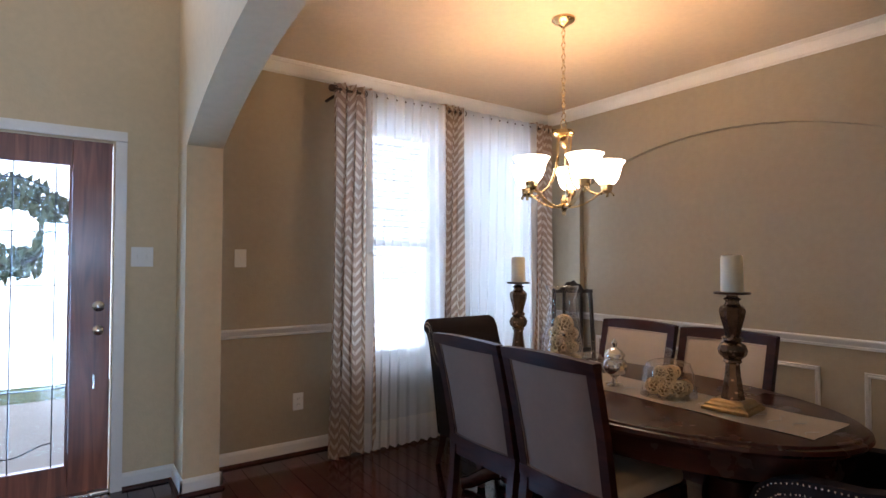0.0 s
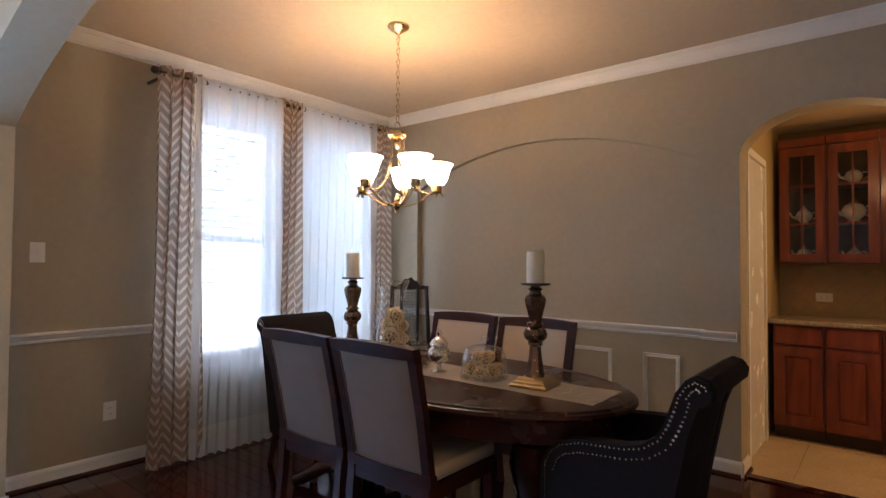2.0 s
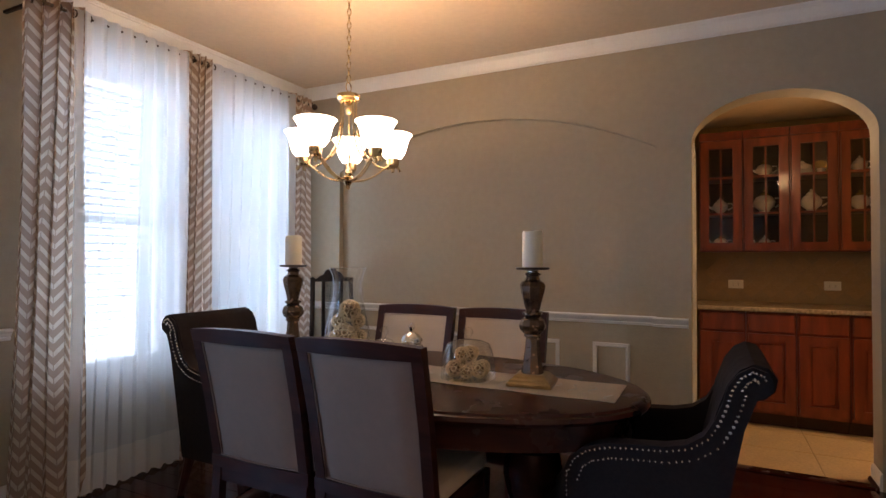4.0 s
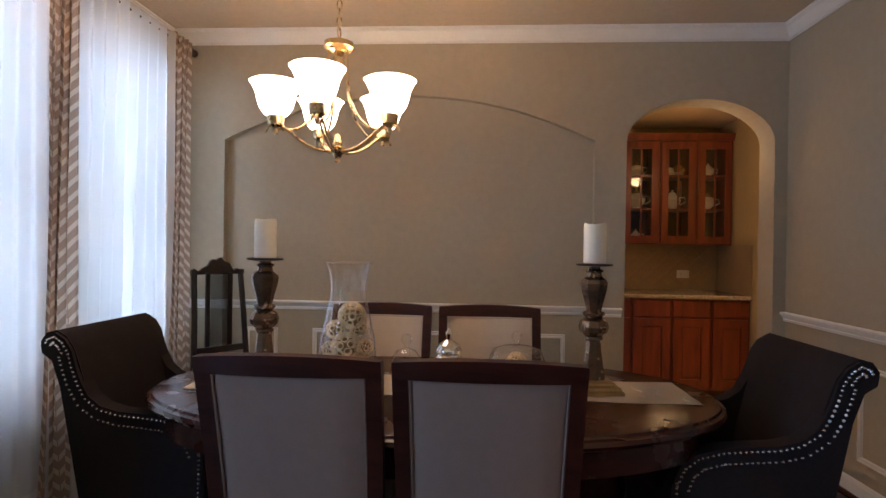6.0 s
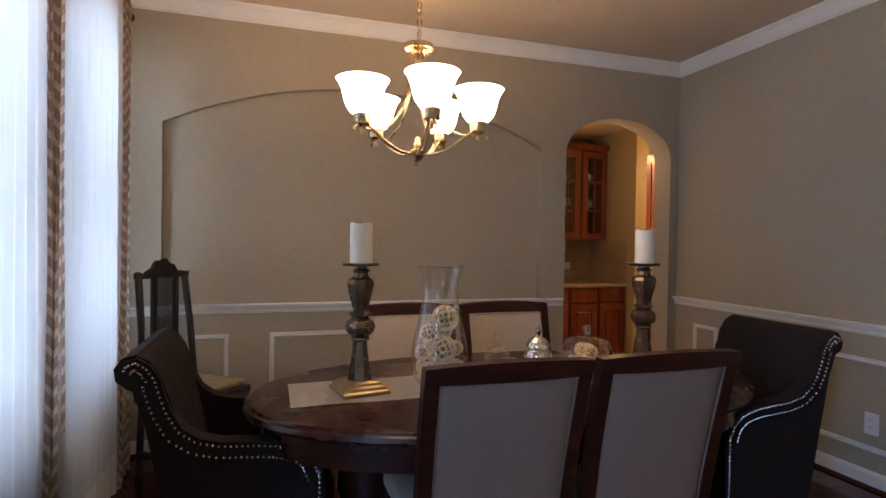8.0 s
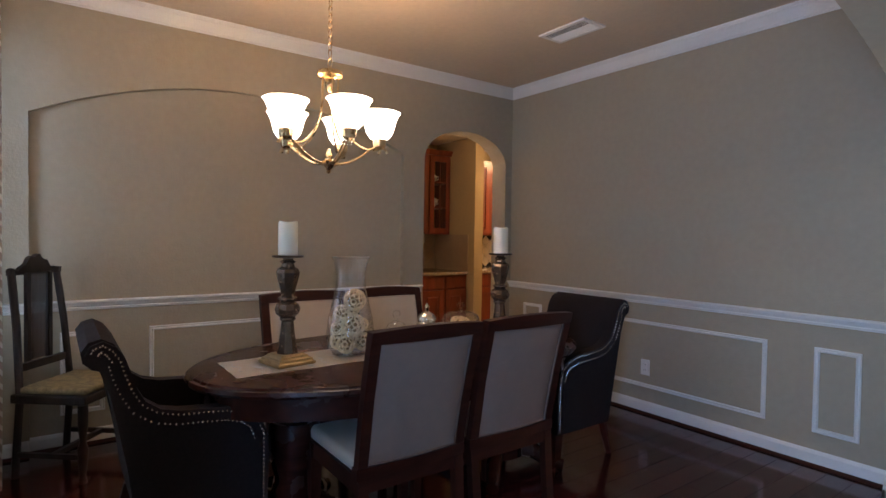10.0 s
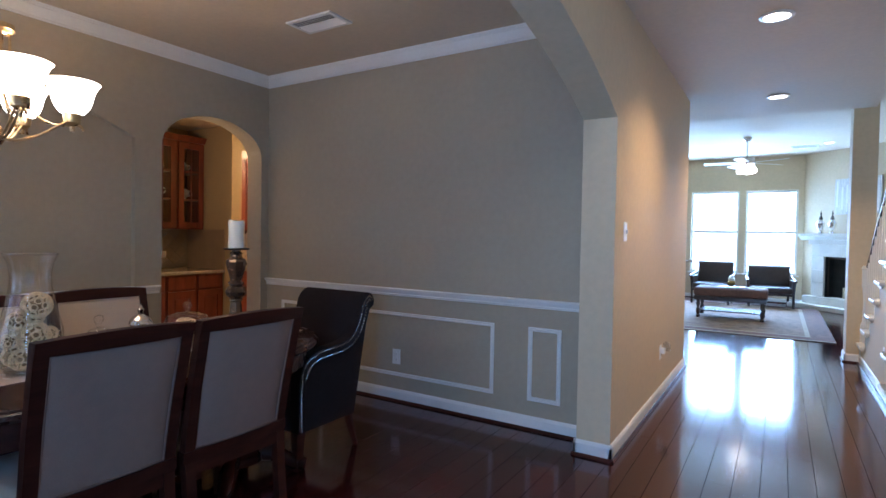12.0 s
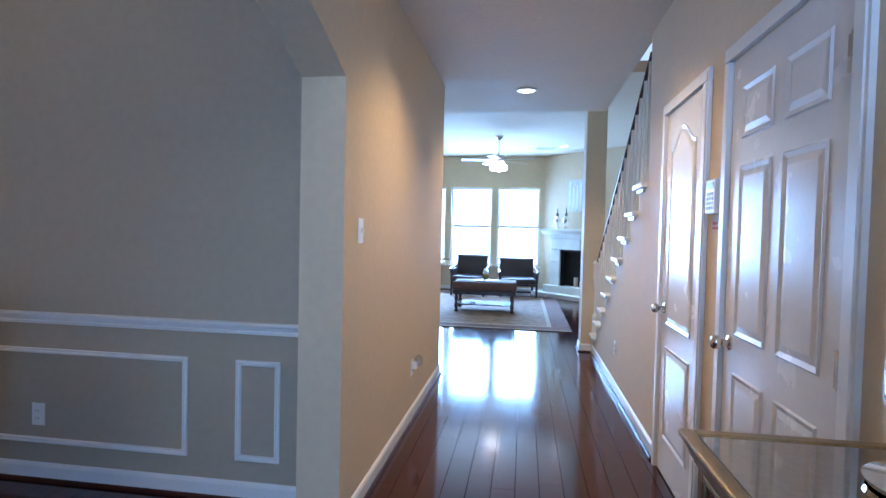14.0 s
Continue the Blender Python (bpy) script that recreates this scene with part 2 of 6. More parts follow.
TILE = mat("beige_stone_tile", (0.46, 0.34, 0.20), 0.35, var=0.2, scale=6, bump=0.1, bscale=40)
BACKSPLASH = mat("tan_tile_backsplash", (0.36, 0.26, 0.15), 0.4, var=0.12, scale=9)
GROUT = mat("pale_grout", (0.34, 0.27, 0.18), 0.9)
CHINA = mat("white_china", (0.78, 0.74, 0.66), 0.15, var=0.05)
GOLDCHINA = mat("gilt_china", (0.60, 0.42, 0.15), 0.25, 0.6)
LEATHER = mat("dark_brown_leather", (0.045, 0.028, 0.024), 0.35, var=0.2, scale=20, bump=0.15, bscale=120)
DARKWOOD = wood("dark_walnut", (0.018, 0.010, 0.008), (0.05, 0.022, 0.014), 0.3, 0.2, (8, 8, 8))
STRIPE = mat("striped_ottoman_cloth", (0.16, 0.08, 0.06), 0.85, var=0.35, scale=14, stretch=(1, 12, 1))
STONE = mat("cream_cast_stone", (0.68, 0.63, 0.54), 0.8, var=0.08, scale=6, bump=0.3, bscale=60)
SOOT = mat("black_firebox", (0.012, 0.011, 0.010), 0.9)
FANWHITE = mat("white_fan_blade", (0.72, 0.74, 0.74), 0.4)
GRASS = mat("lawn_green", (0.07, 0.11, 0.035), 0.95, var=0.4, scale=1.0)
LEAF = mat("wreath_leaf", (0.10, 0.10, 0.045), 0.8, var=0.5, scale=20)
CAME = mat("lead_came", (0.05, 0.05, 0.05), 0.5, 0.6)
# cabinet backs and toe kicks: shade of the recesses put into the colour
CABSHADE = mat("cabinet_recess_shade", (0.05, 0.025, 0.015), 0.7)
PAINTGREY = mat("pale_grey_canvas", (0.62, 0.60, 0.56), 0.85, var=0.25, scale=3, stretch=(8, 8, 1))

# ---- mesh helpers ----


def box(bm, x0, x1, y0, y1, z0, z1):
    v = [bm.verts.new((x, y, z)) for x in (x0, x1) for y in (y0, y1) for z in (z0, z1)]
    for f in ((0, 1, 3, 2), (4, 6, 7, 5), (0, 4, 5, 1), (2, 3, 7, 6), (0, 2, 6, 4), (1, 5, 7, 3)):
        bm.faces.new([v[i] for i in f])
    return v


def boxes(*bs):
    bm = bmesh.new()
    for b in bs:
        box(bm, *b)
    return bm


def rbox(x0, x1, y0, y1, z0, z1, r=0.01, seg=2):
    bm = boxes((x0, x1, y0, y1, z0, z1))
    bmesh.ops.bevel(bm, geom=bm.edges[:], offset=r, segments=seg, affect="EDGES", profile=0.5)
    return bm


def prism(poly, axis, a, b, bm=None):
    """A polygon in the plane across the axis, extruded from a to b. Axis x: (y, z); y: (x, z); z: (x, y)."""
    bm = bm or bmesh.new()
    put = {"x": lambda p, c: (c, p[0], p[1]), "y": lambda p, c: (p[0], c, p[1]), "z": lambda p, c: (p[0], p[1], c)}[axis]
    lo = [bm.verts.new(put(p, a)) for p in poly]
    hi = [bm.verts.new(put(p, b)) for p in poly]
    fs = [bm.faces.new(lo), bm.faces.new(hi[::-1])]
    for i in range(len(poly)):
        j = (i + 1) % len(poly)
        fs.append(bm.faces.new((lo[i], hi[i], hi[j], lo[j])))
    return bm


def lathe(profile, seg=24, centre=(0, 0, 0), bm=None, sx=1.0, sy=1.0, square=False, turn=0.0):
    """Profile of (radius, z) turned about z."""
    bm = bm or bmesh.new()
    rings = []
    n = 4 if square else seg
    for r, z in profile:
        ring = []
        for i in range(n):
            a = 2 * math.pi * i / n + turn + (math.pi / 4 if square else 0)
            rr = r * (math.sqrt(2) if square else 1)
            ring.append(bm.verts.new((centre[0] + sx * rr * math.cos(a), centre[1] + sy * rr * math.sin(a), centre[2] + z)))
        rings.append(ring)
    for p, q in zip(rings, rings[1:]):
        for i in range(n):
            j = (i + 1) % n
            bm.faces.new((p[i], p[j], q[j], q[i]))
    if profile[0][0] > 1e-4:
        bm.faces.new(rings[0][::-1])
    if profile[-1][0] > 1e-4:
        bm.faces.new(rings[-1])
    return bm


def tube(points, r, seg=8, bm=None, closed=False):
    bm = bm or bmesh.new()
    pts = [Vector(p) for p in points]
    rings = []
    up = Vector((0.13, 0.27, 0.95))
    for i, p in enumerate(pts):
        d = (pts[(i + 1) % len(pts)] - pts[i - 1]) if closed else (pts[min(i + 1, len(pts) - 1)] - pts[max(i - 1, 0)])
        d.normalize()
        s = d.cross(up)
        if s.length < 0.05:
            s = d.cross(Vector((1, 0, 0)))
        s.normalize()
        u = s.cross(d)
        rr = r[i] if isinstance(r, (list, tuple)) else r
        rings.append([bm.verts.new(p + s * rr * math.cos(2 * math.pi * k / seg) + u * rr * math.sin(2 * math.pi * k / seg)) for k in range(seg)])
    pairs = list(zip(rings, rings[1:])) + ([(rings[-1], rings[0])] if closed else [])
    for a, b in pairs:
        for k in range(seg):
            bm.faces.new((a[k], a[(k + 1) % seg], b[(k + 1) % seg], b[k]))
    if not closed:
        bm.faces.new(rings[0][::-1])
        bm.faces.new(rings[-1])
    return bm


def ball(c, r, bm=None, sub=2):
    bm = bm or bmesh.new()
    bmesh.ops.create_icosphere(bm, subdivisions=sub, radius=r, matrix=Matrix.Translation(c))
    return bm


def part(name, bm, material, parent=None, label="", smooth=False, m=None):
    me = bpy.data.meshes.new(name)
    bmesh.ops.recalc_face_normals(bm, faces=bm.faces[:])
    bm.to_mesh(me)
    bm.free()
    for mt in material if isinstance(material, (list, tuple)) else (material,):
        me.materials.append(mt)
    if smooth:
        for p in me.polygons:
            p.use_smooth = len(p.vertices) < 9
        me.set_sharp_from_angle(angle=radians(40))
    ob = new(name, me)
    if parent is not None:
        ob.parent = parent
    if m is not None:
        ob.matrix_local = m
    if label:
        ob["label"] = label
    return ob


def thing(name, label, category, m, group=""):
    ob = new(name)
    ob.empty_display_size = 0.1
    ob.matrix_world = m
    return tagged(ob, label, category, group)


def struct(name, bm, material, label="", category=""):
    return tagged(part(name, bm, material), label, category, kind="structure")


def arc(y0, y1, z0, rise, n=24):
    """Points of a segmental arch from (y0, z0) to (y1, z0)."""
    h = abs(y1 - y0) / 2
    R = (h * h + rise * rise) / (2 * rise)
    c = (y0 + y1) / 2
    return [(y0 + (y1 - y0) * i / n, z0 - (R - rise) + math.sqrt(max(R * R - (y0 + (y1 - y0) * i / n - c) ** 2, 0))) for i in range(n + 1)]


def ellipse_arc(y0, y1, z0, rise, n=24):
    c, h = (y0 + y1) / 2, (y0 - y1) / 2
    return [(c + h * math.cos(math.pi * i / n), z0 + rise * math.sin(math.pi * i / n)) for i in range(n + 1)]


CEILZ, NX, WY, WX = 2.73, 3.235, 4.13, -1.585
RAILZ = 0.888

# ---- structure ----
# wall with the wide arch between hall and dining room
pts = [(-2.60, 0), (-2.60, 5.2), (WY, 5.2), (WY, 0), (3.83, 0), *arc(3.83, 0.225, 2.01, 0.37), (0.225, 0)]
wa = struct("wall_arch", prism(pts, "x", 0.0, 0.20), [BEIGE, SAGE], "beige plaster wall with a wide arched opening", "wall")
for p in wa.data.polygons:
    p.material_index = 1 if p.normal.x > 0.9 else 0
struct("wall_south", boxes((0.20, NX + 0.2, -0.13, 0.0, 0, CEILZ)), SAGE, "sage grey painted wall with white wainscot mouldings", "wall")
# wall with a shallow arched niche and the pantry arch
door_arch = [(1.02, 0), *ellipse_arc(1.02, 0.08, 1.98, 0.285), (0.08, 0)]
niche = [(3.735, 0), *arc(3.735, 1.225, 1.99, 0.30), (1.225, 0)]
bm = prism([(WY, 0), (WY, CEILZ), (0, CEILZ), (0, 0), *door_arch[::-1], *niche[::-1]], "x", NX, NX + 0.05)
prism([(WY, 0), (WY, CEILZ), (0, CEILZ), (0, 0), *door_arch[::-1]], "x", NX + 0.05, NX + 0.19, bm)
struct("wall_niche", bm, SAGE, "sage grey wall with a shallow arched niche and an arched doorway", "wall")


def pierced(name, axis, lo, hi, a, b, top, holes, material, label):
    """A straight wall with rectangular holes (a0, a1, z0, z1)."""
    bm = bmesh.new()
    cuts = sorted({a, b, *[h[0] for h in holes], *[h[1] for h in holes]})
    for s, e in zip(cuts, cuts[1:]):
        hs = sorted((h for h in holes if h[0] <= s and h[1] >= e), key=lambda h: h[2])
        z = 0
        for h in [*hs, (0, 0, top, top)]:
            if h[2] > z:
                box(bm, *((s, e, lo, hi) if axis == "y" else (lo, hi, s, e)), z, h[2])
            z = h[3]
    return struct(name, bm, material, label, "wall")


WINS = ((1.08, 1.95), (2.15, 3.02))
pierced("wall_window", "y", WY, WY + 0.18, 0.10, NX + 0.19, CEILZ, [(a, b, 0.58, 2.39) for a, b in WINS], SAGE, "sage grey wall with two tall windows")
# the high hole is an added, unseen opening for the foyer fill lamp
pierced("wall_front", "y", WY, WY + 0.18, -1.70, 0.10, 5.2, [(-1.27, -0.335, 0, 2.04), (-1.4, -0.2, 3.0, 4.4)], BEIGE, "beige foyer wall round the front door")
# west wall of the hall, stepping down under the stair
steps = [(-3.90 + 0.286 * i, 0.20 + 0.186 * i) for i in range(9)]
prof = [(WY, 0), (WY, 5.2), (-1.42, 5.2)]
for y, z in reversed(steps):
    prof += [(y + 0.286, z), (y, z)]
prof += [(-3.90, 0)]
struct("wall_west", prism(prof, "x", WX - 0.12, WX), BEIGE, "beige hall wall under and beside the stair", "wall")
struct("wall_stairwell", boxes((-2.75, -2.65, -5.2, 4.2, 0, 5.2)), BEIGE, "beige stairwell wall", "wall")
struct("ceiling", boxes((0.10, NX + 0.15, -0.1, WY + 0.1, CEILZ, CEILZ + 0.12)), CEIL, "warm cream dining room ceiling", "ceiling")
struct("ceiling_hall", boxes((-1.62, 0.0, -3.68, 0.65, 2.71, 2.95), (0.0, 4.2, -3.68, -2.60, 2.71, 2.95)), CEIL, "cream hall ceiling with recessed lights", "ceiling")
struct("ceiling_foyer", boxes((-2.8, 0.25, -5.2, WY + 0.2, 5.2, 5.3)), CEIL, "high foyer ceiling", "ceiling")
struct("wall_upper", boxes((-1.60, 0.0, 0.55, 0.65, 2.95, 5.2)), BEIGE, "beige upper wall over the hall", "wall")
LW = ((-1.12, -0.15), (-0.03, 0.94), (1.06, 2.03))
pierced("wall_living_back", "y", -10.38, -10.2, -1.25, 4.2, 3.2, [(a, b, 0.60, 2.41) for a, b in LW], BEIGE, "pale beige living room wall with tall windows")
struct("wall_living_east", boxes((4.1, 4.25, -10.3, -2.60, 0, 3.2)), BEIGE, "beige living room wall", "wall")
struct("wall_living_north", boxes((0.2, 4.2, -2.60, -2.50, 0, 3.2)), BEIGE, "beige living room wall", "wall")
bm = prism([(-1.22, -10.2), (-3.3, -8.12), (-3.4, -8.22), (-1.22, -10.4)], "z", 0, 3.2)
struct("wall_fireplace", bm, BEIGE, "pale beige corner wall above the fireplace", "wall")
struct("wall_living_west", boxes((-3.45, -3.3, -8.3, -5.1, 0, 5.2), (-3.45, -2.65, -5.2, -5.1, 0, 5.2)), BEIGE, "beige living room wall", "wall")
struct("ceiling_living", boxes((-3.45, 4.2, -10.3, -3.68, 3.13, 3.25)), CEIL, "pale living room ceiling", "ceiling")
struct("column_hall", boxes((-1.68, -1.455, -4.22, -3.95, 0, 3.13)), BEIGE, "square beige column at the foot of the stair", "column")
# pantry and kitchen behind the arch
struct("wall_pantry_back", boxes((4.95, 5.05, -3.2, 1.5, 0, 2.5)), mat("pantry_wall_paint", (0.44, 0.33, 0.16), 0.75, var=0.05, bump=0.3, bscale=70), "ochre pantry wall", "wall")
struct("wall_pantry_south", boxes((4.17, 4.95, -0.43, -0.305, 0, 2.5)), bpy.data.materials["pantry_wall_paint"], "ochre pantry end wall", "wall")
struct("wall_pantry_north", boxes((NX + 0.19, 4.95, 1.04, 1.14, 0, 2.5)), bpy.data.materials["pantry_wall_paint"], "ochre pantry end wall", "wall")
struct("wall_kitchen", boxes((NX + 0.19, 5.0, -3.2, -3.1, 0, 2.5), (NX, NX + 0.19, -3.2, -0.13, 0, 2.5)), bpy.data.materials["pantry_wall_paint"], "ochre kitchen wall", "wall")
struct("ceiling_pantry", boxes((NX + 0.19, 5.0, -3.2, 1.2, 2.45, 2.55)), CEIL, "pantry ceiling", "ceiling")


# ---- trim ----
CROWN = [(0, 0), (0.008, 0.0), (0.010, 0.010), (0.017, 0.014), (0.021, 0.023), (0.035, 0.047), (0.048, 0.067), (0.056, 0.071), (0.058, 0.079), (0.065, 0.081), (0.067, 0.093), (0, 0.093)]
RAIL = [(0, 0), (0.011, 0.003), (0.014, 0.016), (0.009, 0.020), (0.018, 0.028), (0.024, 0.040), (0.034, 0.046), (0.036, 0.056), (0.029, 0.062), (0, 0.062)]
BASE = [(0, 0), (0.014, 0), (0.014, 0.075), (0.009, 0.088), (0.004, 0.095), (0, 0.095)]
PICT = [(0, 0), (0.010, 0.0), (0.013, 0.005), (0.006, 0.010), (0.005, 0.013), (0.015, 0.018), (0.014, 0.023), (0.006, 0.027), (0, 0.028)]


SHOE = [(0.0142, 0.0), (0.030, 0.0), (0.028, 0.010), (0.022, 0.017), (0.0142, 0.019)]


def shoe(profile, axis, at, sign, a, b):
    """Dark quarter-round strip in front of a baseboard."""
    if profile is BASE:
        struct("shoe_moulding", prism([(at + sign * d, h) for d, h in SHOE], axis, a, b), CHAIRWOOD, "dark stained quarter-round strip along the floor", "moulding")


def mould_x(name, profile, y, sign, a, b, z, label="white painted wood moulding"):
    shoe(profile, "x", y, sign, a, b)
    return struct(name, prism([(y + sign * d, z + h) for d, h in profile], "x", a, b), WHITE, label, "moulding")


def mould_y(name, profile, x, sign, a, b, z, label="white painted wood moulding"):
    shoe(profile, "y", x, sign, a, b)
    return struct(name, prism([(x + sign * d, z + h) for d, h in profile], "y", a, b), WHITE, label, "moulding")


cz = CEILZ - 0.093
mould_x("crown_moulding", CROWN, 0.0, 1, 0.20, NX, cz, "white crown moulding under the ceiling")
mould_x("crown_moulding", CROWN, WY, -1, 0.20, NX, cz, "white crown moulding under the ceiling")
mould_y("crown_moulding", CROWN, NX, -1, 0.0, WY, cz, "white crown moulding under the ceiling")
mould_y("crown_moulding", CROWN, 0.20, 1, 0.0, WY, cz, "white crown moulding under the ceiling")
rz = RAILZ - 0.060
mould_x("chair_rail", RAIL, 0.0, 1, 0.26, NX, rz, "white chair rail")
mould_x("chair_rail", RAIL, WY, -1, 0.225, 1.02, rz, "white chair rail")
mould_x("chair_rail", RAIL, WY, -1, 3.0, NX, rz, "white chair rail")
mould_y("chair_rail", RAIL, NX, -1, 1.04, 1.25, rz, "short white chair rail beside the arch")
mould_y("chair_rail", RAIL, NX + 0.05, -1, 1.225, 3.735, rz, "white chair rail in the niche")
mould_y("chair_rail", RAIL, NX, -1, 3.71, WY, rz, "white chair rail")
mould_x("baseboard", BASE, 0.0, 1, 0.21, NX, 0, "white baseboard")
mould_x("baseboard", BASE, WY, -1, 0.2, NX, 0, "white baseboard")
mould_x("baseboard", BASE, WY, -1, -0.275, 0.0, 0, "white baseboard")
mould_y("baseboard", BASE, NX, -1, 1.02, 1.225, 0, "white baseboard")
mould_y("baseboard", BASE, NX + 0.05, -1, 1.225, 3.735, 0, "white baseboard")
mould_y("baseboard", BASE, NX, -1, 3.735, WY, 0, "white baseboard")
mould_y("baseboard", BASE, 0.0, -1, -2.60, 0.239, 0, "white baseboard along the hall")
mould_x("baseboard", BASE, 0.225, 1, -0.014, 0.214, 0, "white baseboard round the pier")
mould_y("baseboard", BASE, 0.20, 1, 0.0, 0.239, 0, "white baseboard round the pier")
mould_x("baseboard", BASE, 3.83, -1, -0.014, 0.214, 0, "white baseboard round the pier")
mould_y("baseboard", BASE, 0.0, -1, 3.816, WY, 0, "white baseboard round the pier")
mould_y("baseboard", BASE, 0.20, 1, 3.816, WY, 0, "white baseboard round the pier")
mould_y("baseboard", BASE, WX, 1, -3.95, -0.92, 0, "white baseboard along the stair wall")
mould_y("baseboard", BASE, WX, 1, 1.056, WY, 0, "white baseboard")
mould_x("baseboard", BASE, -10.2, 1, -1.25, 4.1, 0, "white baseboard")
mould_x("baseboard", BASE, -3.95, 1, -1.69, -1.44, 0, "white baseboard round the column")
mould_y("baseboard", BASE, -1.455, 1, -4.22, -3.936, 0, "white baseboard round the column")
mould_y("baseboard", BASE, 4.17, -1, -0.43, -0.305, 0, "white baseboard")
mould_x("baseboard", BASE, 1.02, -1, NX, NX + 0.19, 0, "white baseboard in the arch")
mould_x("baseboard", BASE, 0.08, 1, NX, NX + 0.19, 0, "white baseboard in the arch")


def frame_moulding(plane, at, sign, a0, a1, z0, z1, label):
    """A rectangle of picture-frame moulding on a wall; four mitred lengths."""
    t = thing("panel_moulding", label, "moulding", pose(0, 0, 0))
    for k in range(4):
        bm = bmesh.new()
        corners = [(a0, z0), (a1, z0), (a1, z1), (a0, z1)]
        p, q = corners[k], corners[(k + 1) % 4]
        cx, czz = (a0 + a1) / 2, (z0 + z1) / 2
        rows = []
        for end in (p, q):
            dx, dz = (1 if end[0] < cx else -1), (1 if end[1] < czz else -1)
            rows.append([bm.verts.new(((end[0] + dx * h, at + sign * d, end[1] + dz * h) if plane == "y" else (at + sign * d, end[0] + dx * h, end[1] + dz * h))) for d, h in PICT])
        n = len(PICT)
        for i in range(n):
            bm.faces.new((rows[0][i], rows[0][(i + 1) % n], rows[1][(i + 1) % n], rows[1][i]))
        part("moulding_strip", bm, WHITE, t)
    t["kind"] = "structure"
    return t


frame_moulding("y", 0.0, 1, 0.385, 0.615, 0.20, 0.70, "narrow white rectangle of wall moulding")
frame_moulding("y", 0.0, 1, 0.875, 2.54, 0.20, 0.70, "wide white rectangle of wall moulding")
frame_moulding("y", 0.0, 1, 2.80, 3.03, 0.20, 0.70, "narrow white rectangle of wall moulding")
for a, b, w in ((1.395, 1.635, "narrow"), (1.865, 3.115, "wide"), (3.36, 3.59, "narrow")):
    frame_moulding("x", NX + 0.05, -1, a, b, 0.20, 0.70, w + " white rectangle of wall moulding in the niche")


def casing(name, axis, at, sign, a0, a1, top, w=0.062, d=0.018):
    """Door casing of two legs and a head round an opening."""
    t = thing(name, "white painted door casing", "door casing", pose(0, 0, 0))
    t["kind"] = "structure"
    for lo, hi, z0, z1 in ((a0 - w, a0, 0, top), (a1, a1 + w, 0, top), (a0 - w, a1 + w, top, top + w)):
        for k, (i, dd) in enumerate(((0.0, d), (0.014, d + 0.006))):
            s0, s1 = (lo + i, hi - 0.004) if hi == a0 else (lo + 0.004, hi - i) if lo == a1 else (lo + i, hi - i)
            q0, q1 = (z0, z1) if z1 == top else (z0 + 0.004, z1 - i)
            y0, y1 = sorted((at + sign * (0.001 if not k else d), at + sign * dd))
            bm = boxes((s0, s1, y0, y1, q0, q1) if axis == "x" else (y0, y1, s0, s1, q0, q1))
            part("casing_strip", bm, WHITE, t)
    return t


casing("front_door_casing", "x", WY, -1, -1.27, -0.337, 2.035)
casing("hall_door_casing", "y", WX, 1, 0.155, 0.990, 2.055)
casing("closet_door_casing", "y", WX, 1, -0.835, -0.165, 2.055)

# ---- windows of the dining room ----


def window(name, a, b, y, sign, z0, z1, label):
    t = thing(name, label, "window", pose(0, 0, 0))
    t["kind"] = "structure"
    for lo, hi, q0, q1 in ((a, a + 0.045, z0, z1), (b - 0.045, b, z0, z1), (a + 0.045, b - 0.045, z0, z0 + 0.05), (a + 0.045, b - 0.045, z1 - 0.05, z1), (a + 0.045, b - 0.045, (z0 + z1) / 2 - 0.025, (z0 + z1) / 2 + 0.025)):
        part("window_frame", boxes((lo, hi, y - 0.03, y + 0.03, q0, q1)), WHITE, t)
    for q0, q1 in ((z0 + 0.05, (z0 + z1) / 2 - 0.025), ((z0 + z1) / 2 + 0.025, z1 - 0.05)):
        p = part("pane", boxes((a + 0.045, b - 0.045, y - 0.003, y + 0.003, q0, q1)), PANE, t)
        p.visible_shadow = False
    part("window_sill", rbox(a - 0.04, b + 0.04, min(y, y + sign * 0.16), max(y, y + sign * 0.16), z0 - 0.03, z0 - 0.002, 0.006), WHITE, t)
    return t


def blind(a, b, y, z0, z1):
    t = thing("window_blind", "white slatted blind hanging open in the window", "blind", pose(0, 0, 0))
    part("head_rail", boxes((a, b, y - 0.025, y + 0.025, z1 - 0.04, z1)), BLIND, t)
    part("bottom_rail", boxes((a, b, y - 0.025, y + 0.025, z0, z0 + 0.015)), BLIND, t)
    me = None
    z = z0 + 0.05
    while z < z1 - 0.06:
        if me is None:
            s = part("slat", boxes((a, b, -0.024, 0.024, -0.0015, 0.0015)), BLIND, t)
            me = s.data
        else:
            s = new("slat", me)
            s.parent = t
        s.matrix_local = pose(0, y, z, -12)
        z += 0.046


for i, (a, b) in enumerate(WINS):
    window("window_%d" % (i + 1), a, b, WY + 0.12, -1, 0.58, 2.39, "tall white double-hung window")
    blind(a + 0.05, b - 0.05, WY + 0.06, 0.60, 2.36)
for i, (a, b) in enumerate(LW):
    window("window_%d" % (i + 3), a, b, -10.30, 1, 0.60, 2.41, "tall bright living room window")

